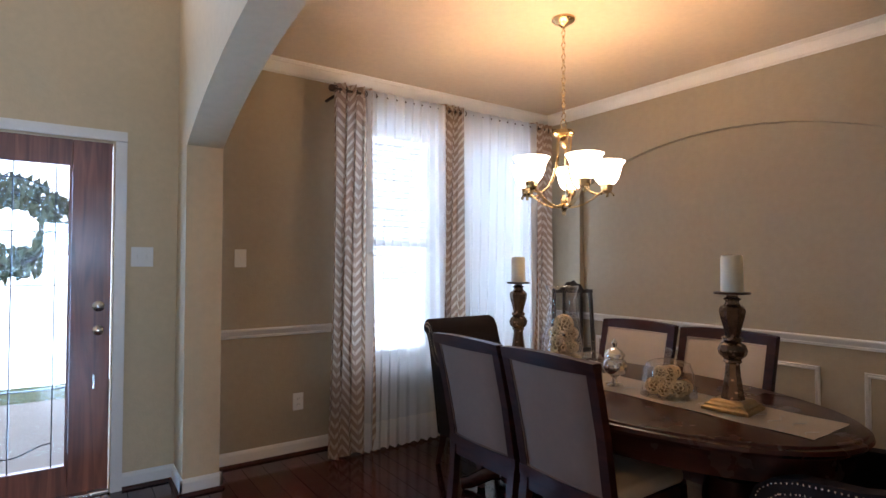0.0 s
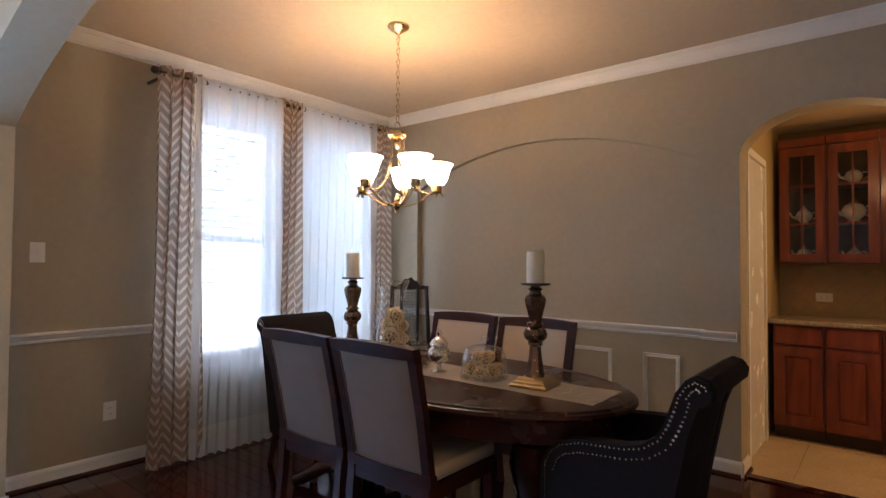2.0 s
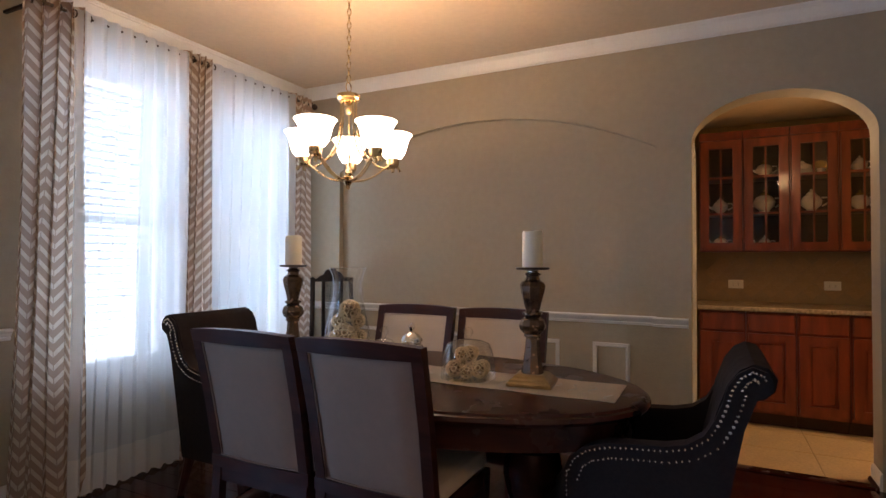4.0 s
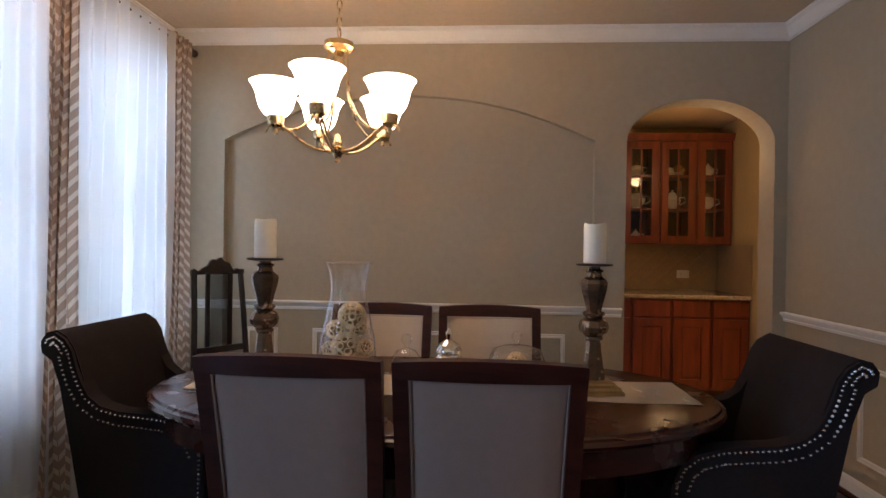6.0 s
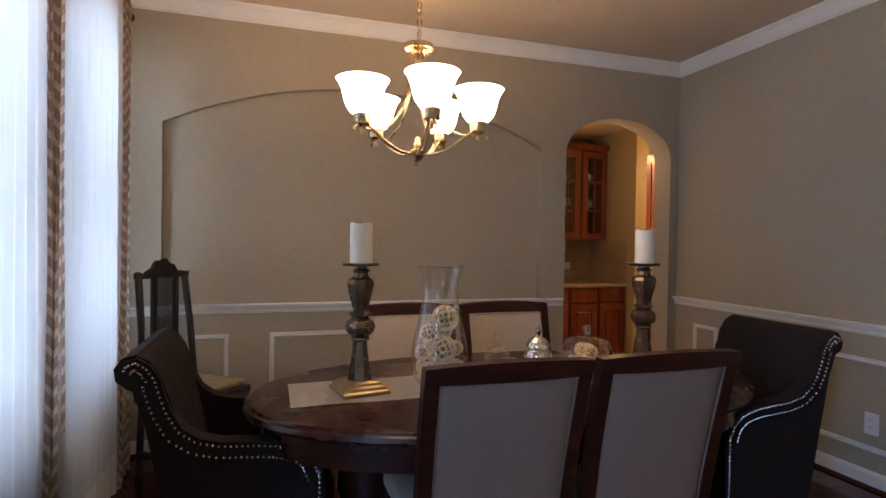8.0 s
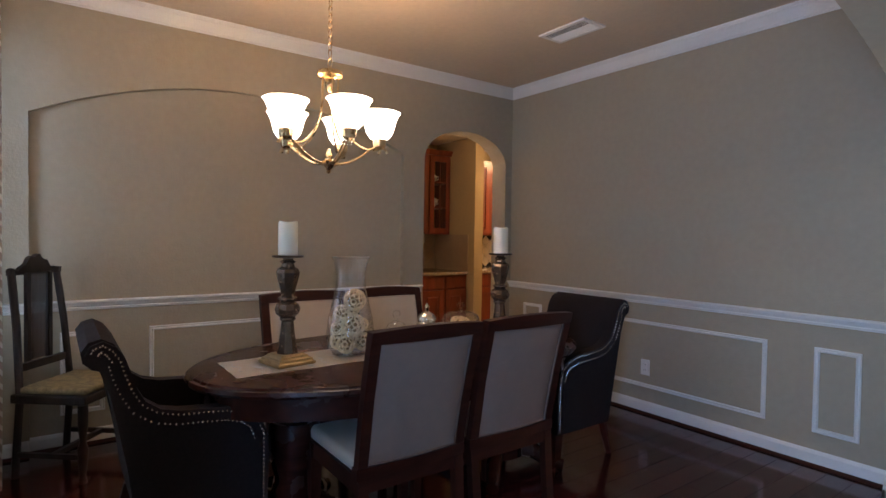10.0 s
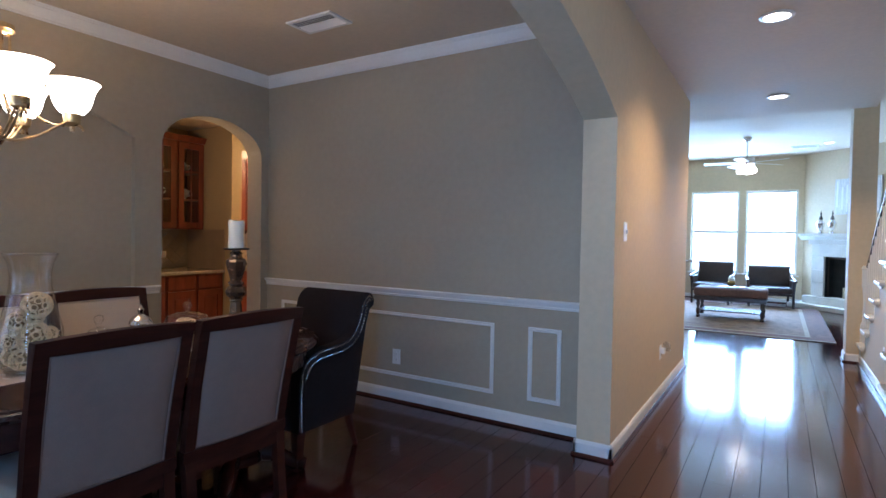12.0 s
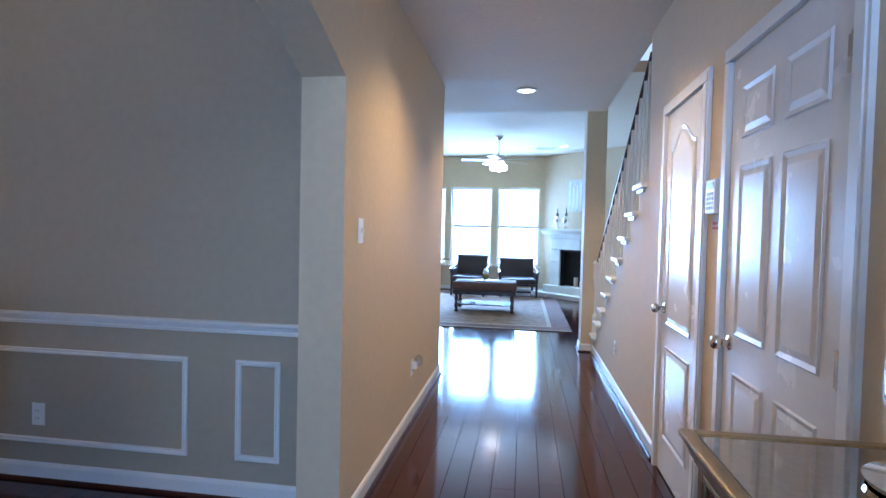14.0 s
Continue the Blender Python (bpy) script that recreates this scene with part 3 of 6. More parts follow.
# outdoors: self-lit backdrop sheets stand in for the bright distance beyond the windows
BACKDROPGLOW = glow("backdrop_glow", (0.70, 0.87, 1.0), 3.2)
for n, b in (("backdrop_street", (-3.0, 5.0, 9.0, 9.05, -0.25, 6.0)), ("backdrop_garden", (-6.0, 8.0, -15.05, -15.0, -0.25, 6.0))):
    struct(n, boxes(b), BACKDROPGLOW, "glowing backdrop sheet standing for the bright distance", "backdrop")
struct("ground", boxes((-400, 400, 4.8, 400, -0.30, -0.25), (-400, 400, -400, -11.0, -0.30, -0.25)), GRASS, "lawn outside the house", "ground")
struct("porch_slab", boxes((-2.6, 1.0, WY + 0.18, 7.0, -0.25, -0.03)), mat("concrete", (0.42, 0.40, 0.37), 0.9, var=0.1, bump=0.3), "pale concrete porch", "porch")

# ---- front door ----
fd = thing("front_door", "mahogany front door with a large leaded glass light", "door", pose(0, 0, 0))
fd["kind"] = "structure"
for lo, hi, q0, q1 in ((-1.262, -1.075, 0.02, 2.03), (-0.54, -0.345, 0.02, 2.03), (-1.075, -0.54, 0.02, 0.185), (-1.075, -0.54, 1.88, 2.03)):
    part("door_board", rbox(lo, hi, WY + 0.03, WY + 0.075, q0, q1, 0.004), DOORWOOD, fd)
p = part("glass_light", boxes((-1.075, -0.54, WY + 0.05, WY + 0.056, 0.185, 1.88)), CLEAR, fd, "leaded glass panel")
p.visible_shadow = False
for x in (-1.0, -0.8075, -0.615):
    part("lead_came", boxes((x - 0.003, x + 0.003, WY + 0.044, WY + 0.062, 0.185, 1.88)), CAME, p)
for z in (0.62, 1.20, 1.50):
    part("lead_came", boxes((-1.075, -0.54, WY + 0.045, WY + 0.061, z - 0.003, z + 0.003)), CAME, p)
for z, s in ((1.74, 1), (0.32, -1)):
    part("lead_came", tube([(-1.0 + 0.385 * i / 16, WY + 0.05, z + s * 0.055 * math.sin(math.pi * i / 16) ** 2) for i in range(17)], 0.004, 6), CAME, p)
for lo, hi in ((-1.075, -1.06), (-0.555, -0.54)):
    part("glazing_bead", boxes((lo, hi, WY + 0.022, WY + 0.03, 0.185, 1.88)), DOORWOOD, fd)
for z, r in ((1.075, 0.030), (0.937, 0.028)):
    k = part("deadbolt" if z > 1 else "door_knob", lathe([(0.001, 0), (r, 0), (r, 0.008), (0.014, 0.012), (0.014, 0.03), (r * 0.95, 0.036), (r * 0.95, 0.052), (0.012, 0.06), (0.001, 0.06)], 20), NICKEL, fd, "satin nickel lock", True, pose(-0.405, WY + 0.03, z, 90))
part("keyhole_plate", boxes((-0.427, -0.417, WY + 0.025, WY + 0.03, 0.60, 0.68)), NICKEL, fd)
struct("threshold", rbox(-1.27, -0.337, WY - 0.02, WY + 0.16, 0.0, 0.022, 0.006), NICKEL, "metal door threshold", "threshold")
wr = thing("wreath", "round leafy wreath hanging outside the door glass", "wreath", pose(-0.81, WY + 0.11, 1.52))
bm = bmesh.new()
for i in range(1000):
    a, rr = random.uniform(0, 2 * math.pi), random.uniform(0.12, 0.29)
    m4 = Matrix.Translation((rr * math.cos(a), random.uniform(0, 0.07), rr * math.sin(a))) @ Euler([random.uniform(0, 6) for _ in range(3)]).to_matrix().to_4x4()
    v = [bm.verts.new(m4 @ Vector(c)) for c in ((-0.04, 0, 0), (0, 0.017, 0.004), (0.045, 0, 0), (0, -0.017, 0.004))]
    bm.faces.new(v)
part("leaves", bm, LEAF, wr)
part("ring", tube([(0.2 * math.cos(a * math.pi / 12), 0.035, 0.2 * math.sin(a * math.pi / 12)) for a in range(24)], 0.02, 8, closed=True), OLDWOOD, wr)

# ---- six-panel and arched interior doors ----


def raised_panel(x, sign, y0, y1, z0, z1, arch=0.0):
    """A panel sunk into a door face at x: a bevelled frame and a raised field."""
    bm = bmesh.new()
    def ring(i, d):
        pts = [(y0 + i, z0 + i), (y1 - i, z0 + i)]
        if arch:
            n = 14
            for k in range(n + 1):
                u = k / n
                pts.append((y1 - i + (y0 - y1 + 2 * i) * u, z1 - i - arch + arch * (0.5 - 0.5 * math.cos(2 * math.pi * u))))
        else:
            pts += [(y1 - i, z1 - i), (y0 + i, z1 - i)]
        return [bm.verts.new((x + sign * d, p, q)) for p, q in pts]
    rs = [ring(0, 0.0005), ring(0.006, 0.007), ring(0.016, 0.003), ring(0.022, 0.0008), ring(0.045, 0.006)]
    for a, b in zip(rs, rs[1:]):
        for k in range(len(a)):
            bm.faces.new((a[k], a[(k + 1) % len(a)], b[(k + 1) % len(b)], b[k]))
    bm.faces.new(rs[-1])
    return bm


def knob(parent, x, y, z):
    part("door_knob", lathe([(0.001, 0), (0.030, 0), (0.030, 0.006), (0.012, 0.012), (0.012, 0.03), (0.026, 0.042), (0.029, 0.055), (0.024, 0.066), (0.012, 0.072), (0.001, 0.073)], 20), NICKEL, parent, "satin nickel knob", True, pose(x, y, z, 0, 90))


d1 = thing("hall_door", "white six-panel hall door, closed", "door", pose(0, 0, 0))
d1["kind"] = "structure"
part("door_leaf", boxes((WX - 0.02, WX + 0.006, 0.160, 0.985, 0.012, 2.05)), DOORWHITE, d1)
for y0, y1 in ((0.270, 0.530), (0.615, 0.875)):
    for z0, z1 in ((1.73, 1.93), (0.98, 1.63), (0.22, 0.84)):
        part("door_panel", raised_panel(WX + 0.006, 1, y0, y1, z0, z1), DOORWHITE, d1)
knob(d1, WX + 0.006, 0.225, 0.945)
for z in (0.25, 1.02, 1.83):
    part("hinge", boxes((WX + 0.006, WX + 0.020, 0.977, 0.993, z - 0.05, z + 0.05), (WX + 0.004, WX + 0.009, 0.945, 0.977, z - 0.05, z + 0.05)), NICKEL, d1)
d2 = thing("closet_door", "narrow white two-panel closet door with arched panel", "door", pose(0, 0, 0))
d2["kind"] = "structure"
part("door_leaf", boxes((WX - 0.02, WX + 0.006, -0.83, -0.17, 0.012, 2.05)), DOORWHITE, d2)
part("door_panel", raised_panel(WX + 0.006, 1, -0.72, -0.28, 0.86, 1.94, 0.10), DOORWHITE, d2)
part("door_panel", raised_panel(WX + 0.006, 1, -0.72, -0.28, 0.22, 0.74), DOORWHITE, d2)
knob(d2, WX + 0.006, -0.765, 0.945)
for z in (0.25, 1.02, 1.83):
    part("hinge", boxes((WX + 0.006, WX + 0.018, -0.178, -0.164, z - 0.05, z + 0.05)), NICKEL, d2)


def plate(name, label, m, w=0.075, h=0.118, kind="switch", n=1):
    t = thing(name, label, kind, m)
    part("cover_plate", rbox(-w / 2, w / 2, -0.006, 0.0, -h / 2, h / 2, 0.003), PLASTIC, t)
    for i in range(n):
        x = (i - (n - 1) / 2) * 0.046
        if kind == "switch":
            part("toggle", rbox(x - 0.005, x + 0.005, -0.018, -0.006, -0.012, 0.012, 0.002), PLASTIC, t)
        else:
            for dz in (-0.02, 0.02):
                part("socket", lathe([(0.017, 0), (0.017, 0.003), (0.001, 0.003)], 14), PLASTIC, t, "", False, pose(x, -0.006, dz, 90))
                part("slot", boxes((x - 0.008, x - 0.006, -0.0102, -0.009, dz - 0.005, dz + 0.005), (x + 0.006, x + 0.008, -0.0102, -0.009, dz - 0.005, dz + 0.005)), SOOT, t)
    return t


plate("light_switch", "double white toggle switch plate beside the front door", pose(-0.188, WY, 1.362), 0.118, 0.118, n=2)
plate("light_switch", "single white toggle switch plate on the sage wall", pose(0.382, WY, 1.357))
plate("wall_outlet", "white wall outlet low on the sage wall", pose(0.782, WY, 0.362), kind="outlet")
plate("wall_outlet", "white wall outlet inside the wall moulding", pose(1.725, 0.0, 0.35, 0, 0, 180), kind="outlet")
plate("light_switch", "white toggle switch plate on the hall corner", pose(0.0, -0.01, 1.35, 0, 0, -90))
nl = plate("wall_outlet", "white outlet low on the hall wall", pose(0.0, -1.30, 0.38, 0, 0, -90), kind="outlet")
t = thing("night_light", "small clear plug-in night light", "night light", pose(-0.006, -1.30, 0.40, 0, 0, -90))
part("body", rbox(-0.022, 0.022, -0.035, -0.004, -0.03, 0.02, 0.006), PLASTIC, t)
part("shade", lathe([(0.02, 0), (0.028, 0.02), (0.026, 0.055), (0.012, 0.07), (0.001, 0.072)], 16, (0, -0.045, 0.0)), thin_glass("frosted_clear_plastic", 0.12, (0.85, 0.87, 0.9)), t, smooth=True)
plate("wall_outlet", "white outlet on the stair wall", pose(WX, -2.40, 0.375, 0, 0, 90), kind="outlet")
t = thing("alarm_keypad", "white alarm keypad with grey buttons and a card under it", "keypad", pose(WX, -0.005, 1.53, 0, 0, 90))
part("case", rbox(-0.062, 0.062, -0.028, 0, -0.075, 0.075, 0.006), PLASTIC, t)
part("display", boxes((-0.045, 0.045, -0.030, -0.028, 0.035, 0.06)), mat("lcd_grey", (0.25, 0.30, 0.25), 0.2), t)
for r in range(4):
    for c in range(3):
        part("button", boxes((-0.04 + c * 0.029, -0.018 + c * 0.029, -0.031, -0.028, -0.055 + r * 0.02, -0.042 + r * 0.02)), mat("button_grey", (0.45, 0.46, 0.47), 0.5) if "button_grey" not in bpy.data.materials else bpy.data.materials["button_grey"], t)
t = thing("notice_card", "small printed card stuck under the keypad", "card", pose(WX, 0.01, 1.41, 0, 0, 90))
part("card", boxes((-0.05, 0.05, -0.004, 0, -0.035, 0.035)), mat("tan_card", (0.55, 0.45, 0.36), 0.7), t)
part("print_bar", boxes((-0.035, 0.02, -0.0055, -0.004, 0.0, 0.012), (-0.035, 0.035, -0.0055, -0.004, -0.02, -0.01)), mat("red_print", (0.4, 0.08, 0.05), 0.7), t)

# ceiling vent
t = thing("ceiling_vent", "white slatted air vent in the ceiling", "vent", pose(1.86, 0.75, CEILZ))
for b in ((-0.20, 0.20, -0.11, -0.085, -0.012, 0), (-0.20, 0.20, 0.085, 0.11, -0.012, 0), (-0.20, -0.175, -0.085, 0.085, -0.012, 0), (0.175, 0.20, -0.085, 0.085, -0.012, 0)):
    part("vent_frame", boxes(b), WHITE, t)
part("backing", boxes((-0.175, 0.175, -0.085, 0.085, -0.002, -0.0005)), SOOT, t)
for i in range(9):
    part("slat", boxes((-0.175, 0.175, -0.008, 0.008, -0.001, 0.001)), WHITE, t, "", False, pose(0, -0.076 + 0.019 * i, -0.009, 40 if i < 5 else -40))
for cy in (-0.55, -2.75):
    t = thing("recessed_light", "lit round recessed ceiling light", "ceiling light", pose(-0.76, cy, 2.71), "hall ceiling lights")
    part("trim_ring", lathe([(0.072, 0.0), (0.098, -0.001), (0.098, -0.006), (0.075, -0.010), (0.072, 0.0)], 28), WHITE, t, smooth=True)
    part("lens", lathe([(0.074, -0.002), (0.06, -0.006), (0.001, -0.008)], 28), BULB, t, smooth=True)

# ---- dining table ----
TX, TY, TZ = 1.64, 2.155, 0.748


def oval(a, b, n=180, k=2.15):
    out = []
    for i in range(n):
        t = 2 * math.pi * i / n
        c, s = math.cos(t), math.sin(t)
        out.append((a * math.copysign(abs(c) ** (2 / k), c), b * math.copysign(abs(s) ** (2 / k), s)))
    return out


def stack(rings):
    """Closed outlines (points, z) joined one above another."""
    bm = bmesh.new()
    vs = [[bm.verts.new((x, y, z)) for x, y in pts] for pts, z in rings]
    for a, b in zip(vs, vs[1:]):
        for i in range(len(a)):
            j = (i + 1) % len(a)
            bm.faces.new((a[i], a[j], b[j], b[i]))
    bm.faces.new(vs[0][::-1])
    bm.faces.new(vs[-1])
    return bm


tb = thing("dining_table", "dark mahogany oval dining table with twin pedestals", "table", pose(TX, TY, 0))
A, B = 0.565, 1.045
part("tabletop", stack([(oval(A - 0.03, B - 0.03), TZ - 0.045), (oval(A - 0.008, B - 0.008), TZ - 0.040), (oval(A, B), TZ - 0.028), (oval(A - 0.004, B - 0.004), TZ - 0.014), (oval(A - 0.016, B - 0.016), TZ - 0.010), (oval(A - 0.020, B - 0.020), TZ - 0.002), (oval(A - 0.026, B - 0.026), TZ)]), TABLEWOOD, tb, smooth=True)
part("apron", stack([(oval(A - 0.075, B - 0.075), TZ - 0.145), (oval(A - 0.06, B - 0.06), TZ - 0.14), (oval(A - 0.06, B - 0.06), TZ - 0.045)]), TABLEWOOD, tb, smooth=True)
for s in (-1, 1):
    part("pedestal", lathe([(0.15, 0.09), (0.15, 0.13), (0.10, 0.16), (0.085, 0.25), (0.12, 0.40), (0.105, 0.50), (0.14, 0.53), (0.14, 0.58)], 28, (0, s * 0.60, 0)), TABLEWOOD, tb, smooth=True)
    for q in range(4):
        a = math.pi / 4 + q * math.pi / 2
        part("foot", tube([(0.08 * math.cos(a), s * 0.60 + 0.08 * math.sin(a), 0.13), (0.2 * math.cos(a), s * 0.60 + 0.2 * math.sin(a), 0.11), (0.32 * math.cos(a), s * 0.60 + 0.32 * math.sin(a), 0.045), (0.37 * math.cos(a), s * 0.60 + 0.37 * math.sin(a), 0.035)], [0.05, 0.045, 0.038, 0.034], 10), TABLEWOOD, tb, smooth=True)

# runner with wavy stitching
rn = thing("table_runner", "cream table runner with white wavy stitching on the table", "table runner", pose(1.645, 2.13, TZ))
bm = bmesh.new()
NU, NV = 8, 60
g = [[bm.verts.new((-0.153 + 0.306 * i / NU, -0.915 + 1.83 * j / NV, 0.0025 + 0.0012 * math.sin(i * 1.7 + j * 0.6))) for j in range(NV + 1)] for i in range(NU + 1)]
for i in range(NU):
    for j in range(NV):
        bm.faces.new((g[i][j], g[i + 1][j], g[i + 1][j + 1], g[i][j + 1]))
bmesh.ops.solidify(bm, geom=bm.faces[:], thickness=0.0015)
part("cloth", bm, RUNNERCLOTH, rn, smooth=True)
bm = bmesh.new()
for k in range(26):
    y0, x0 = -0.88 + 0.07 * k, random.uniform(-0.14, -0.01)
    tube([(x0 + 0.014 * i, y0 + 0.012 * math.sin(i * 0.9), 0.0055) for i in range(random.randint(6, 11))], 0.0016, 4, bm)
tagged(part("stitching", bm, mat("white_thread", (0.8, 0.77, 0.72), 0.8), rn), kind="stuff")

# ---- candlesticks and candles ----


def candlestick(m):
    t = thing("candlestick", "tall mercury glass pillar candlestick with gilt square base", "candlestick", m, "pair of candlesticks")
    part("base", lathe([(0.088, 0.0), (0.088, 0.012), (0.080, 0.018), (0.078, 0.026), (0.066, 0.032), (0.062, 0.040), (0.05, 0.046)], square=True), GILT, t)
    part("lower_shaft", lathe([(0.046, 0.046), (0.040, 0.08), (0.030, 0.15), (0.027, 0.19), (0.036, 0.198), (0.034, 0.206)], 8), MERCURY, t)
    part("knop", lathe([(0.030, 0.206), (0.050, 0.225), (0.055, 0.245), (0.047, 0.268), (0.030, 0.280), (0.040, 0.290), (0.040, 0.298), (0.028, 0.304)], 10), MERCURY, t)
    part("upper_shaft", lathe([(0.028, 0.304), (0.036, 0.34), (0.048, 0.385), (0.052, 0.41), (0.046, 0.425), (0.030, 0.436), (0.026, 0.450), (0.036, 0.458), (0.022, 0.466), (0.022, 0.478)], 8), MERCURY, t)
    part("drip_plate", lathe([(0.03, 0.474), (0.066, 0.478), (0.068, 0.484), (0.064, 0.487), (0.001, 0.487)], 28), BRONZE, t, smooth=True)
    return t


def candle(m):
    t = thing("pillar_candle", "ivory wax pillar candle on a candlestick", "candle", m, "pair of candles")
    n = 28
    bm = lathe([(0.040, 0.0), (0.041, 0.004), (0.041, 0.135), (0.038, 0.146), (0.032, 0.143), (0.026, 0.136), (0.001, 0.134)], n)
    for v in bm.verts:
        if v.co.z > 0.13:
            v.co.z += 0.003 * math.sin(math.atan2(v.co.y, v.co.x) * 2 + 0.6)
    part("wax", bm, WAX, t, smooth=True)
    part("wick", tube([(0, 0, 0.134), (0.001, 0, 0.145), (0.003, 0, 0.15)], 0.0012, 6), SOOT, t)


for cx, cy, q in ((1.625, 2.797, 10), (1.638, 1.557, 6)):
    candlestick(pose(cx, cy, TZ + 0.006, 0, 0, q) @ Matrix.Diagonal((1, 1, 0.961, 1)))
    candle(pose(cx, cy, TZ + 0.006 + 0.468, 0, 0, 40))

# ---- glass things on the table ----


def sola_ball(c, r, name="decorative_ball", label="cream woven sola wood ball in the glass"):
    """A ball of many rolled petals: a core with small cups set round it."""
    t = thing(name, label, "decorative ball", pose(*c, random.uniform(0, 90), random.uniform(0, 90), random.uniform(0, 90)), "cream decorative balls")
    # core is coloured dark to stand for shade in the petal cavities
    part("core", ball((0, 0, 0), r * 0.80, sub=2), SOLASHADE, t, "brown core, coloured dark as shade between the petals", True)
    bm = bmesh.new()
    n = 30 if r > 0.045 else 22
    for i in range(n):
        z = 1 - 2 * (i + 0.5) / n
        a = i * 2.39996
        d = Vector((math.sqrt(1 - z * z) * math.cos(a), math.sqrt(1 - z * z) * math.sin(a), z))
        m4 = d.to_track_quat("Z", "Y").to_matrix().to_4x4()
        rr = r * 1.75 / math.sqrt(n)
        rings = [[bm.verts.new(m4 @ Vector((rr * q * math.cos(k * 0.6283), rr * q * math.sin(k * 0.6283), r * h))) for k in range(10)] for q, h in ((0.70, 0.74), (1.0, 0.985), (0.86, 1.0), (0.52, 0.80))]
        for p, q in zip(rings, rings[1:]):
            for k in range(10):
                bm.faces.new((p[k], p[(k + 1) % 10], q[(k + 1) % 10], q[k]))
    part("petals", bm, SOLA, t)
    return t


def blown(name, profile, parent, thick=0.003, seg=40, material=None):
    """A hollow blown glass vessel with a rolled lip."""
    bm = lathe([(0.001, profile[0][1]), *profile, (profile[-1][0] - thick, profile[-1][1] + 0.001), (max(profile[-1][0] - 2 * thick, 0.001), profile[-1][1] - 0.004)], seg)
    o = part(name, bm, material or CLEAR, parent, smooth=True)
    o.visible_shadow = False
    return o


VX, VY = 1.655, 2.482
hv = thing("hurricane_vase", "tall clear glass hurricane vase filled with cream balls", "vase", pose(VX, VY, TZ + 0.006) @ Matrix.Diagonal((1, 1, 1.07, 1)))
blown("glass_body", [(0.075, 0.0), (0.085, 0.004), (0.085, 0.012), (0.105, 0.03), (0.112, 0.08), (0.105, 0.15), (0.085, 0.23), (0.070, 0.30), (0.066, 0.34), (0.074, 0.39), (0.088, 0.42), (0.090, 0.425)], hv)
part("rim", tube([(0.0885 * math.cos(a * 0.2618), 0.0885 * math.sin(a * 0.2618), 0.425) for a in range(24)], 0.002, 6, closed=True), CLEAR, hv, smooth=True)
for c, r in (((0.045, 0.035, 0.052), 0.044), ((-0.045, 0.045, 0.050), 0.042), ((-0.030, -0.055, 0.050), 0.042), ((0.050, -0.045, 0.048), 0.040), ((-0.028, 0.000, 0.132), 0.056), ((0.058, 0.010, 0.125), 0.040), ((0.010, -0.068, 0.128), 0.030), ((0.000, 0.070, 0.118), 0.030), ((-0.005, 0.046, 0.192), 0.037), ((0.045, -0.030, 0.195), 0.034), ((-0.008, -0.018, 0.248), 0.052)):
    sola_ball((VX + c[0], VY + c[1], TZ + 0.010 + c[2]), r)
cj = thing("cloche_jar", "small clear glass jar of potpourri with a glass knob", "jar", pose(1.62, 2.25, TZ + 0.006) @ Matrix.Scale(1.03, 4))
blown("glass_body", [(0.045, 0.0), (0.050, 0.01), (0.056, 0.06), (0.052, 0.10), (0.035, 0.125), (0.012, 0.135)], cj)
part("glass_knob", lathe([(0.010, 0.135), (0.007, 0.145), (0.016, 0.158), (0.019, 0.170), (0.014, 0.182), (0.001, 0.187)], 20), CLEAR, cj, smooth=True)
bm = bmesh.new()
for i in range(60):
    a, rr = random.uniform(0, 6.283), 0.042 * math.sqrt(random.random())
    ball((rr * math.cos(a), rr * math.sin(a), random.uniform(0.01, 0.055)), random.uniform(0.006, 0.011), bm, 1)
part("potpourri", bm, POTPOURRI, cj, "orange brown dried potpourri")
aj = thing("apothecary_jar", "footed mirrored silver apothecary jar with a finial lid", "jar", pose(1.59, 2.09, TZ + 0.006) @ Matrix.Scale(1.10, 4))
part("body", lathe([(0.036, 0), (0.038, 0.004), (0.014, 0.014), (0.010, 0.03), (0.016, 0.040), (0.045, 0.056), (0.054, 0.080), (0.048, 0.105), (0.036, 0.118), (0.042, 0.124)], 32), SILVER, aj, smooth=True)
part("lid", lathe([(0.044, 0.124), (0.044, 0.132), (0.034, 0.148), (0.018, 0.160), (0.008, 0.166), (0.010, 0.176), (0.013, 0.184), (0.006, 0.194), (0.001, 0.204)], 32), SILVER, aj, "ribbed silver lid", True)
DX, DY = 1.635, 1.838
gd = thing("glass_cloche", "wide clear glass cloche over cream balls", "cloche", pose(DX, DY, TZ + 0.006) @ Matrix.Diagonal((1, 1, 1.065, 1)))
blown("dome", [(0.118, 0.0), (0.112, 0.05), (0.104, 0.10), (0.090, 0.132), (0.05, 0.146), (0.012, 0.150)], gd, 0.0025)
part("glass_knob", lathe([(0.010, 0.150), (0.008, 0.158), (0.018, 0.170), (0.021, 0.180), (0.014, 0.192), (0.001, 0.197)], 20), CLEAR, gd, smooth=True)
for c, r in (((-0.05, 0.04, 0.038), 0.036), ((0.05, 0.03, 0.036), 0.034), ((-0.02, -0.06, 0.038), 0.036), ((0.055, -0.045, 0.034), 0.032), ((-0.065, -0.02, 0.034), 0.030), ((0.0, 0.0, 0.09), 0.038), ((-0.045, 0.01, 0.10), 0.030), ((0.04, 0.0, 0.095), 0.030)):
    sola_ball((DX + c[0], DY + c[1], TZ + 0.008 + c[2]), r, label="cream woven ball under the glass cloche")


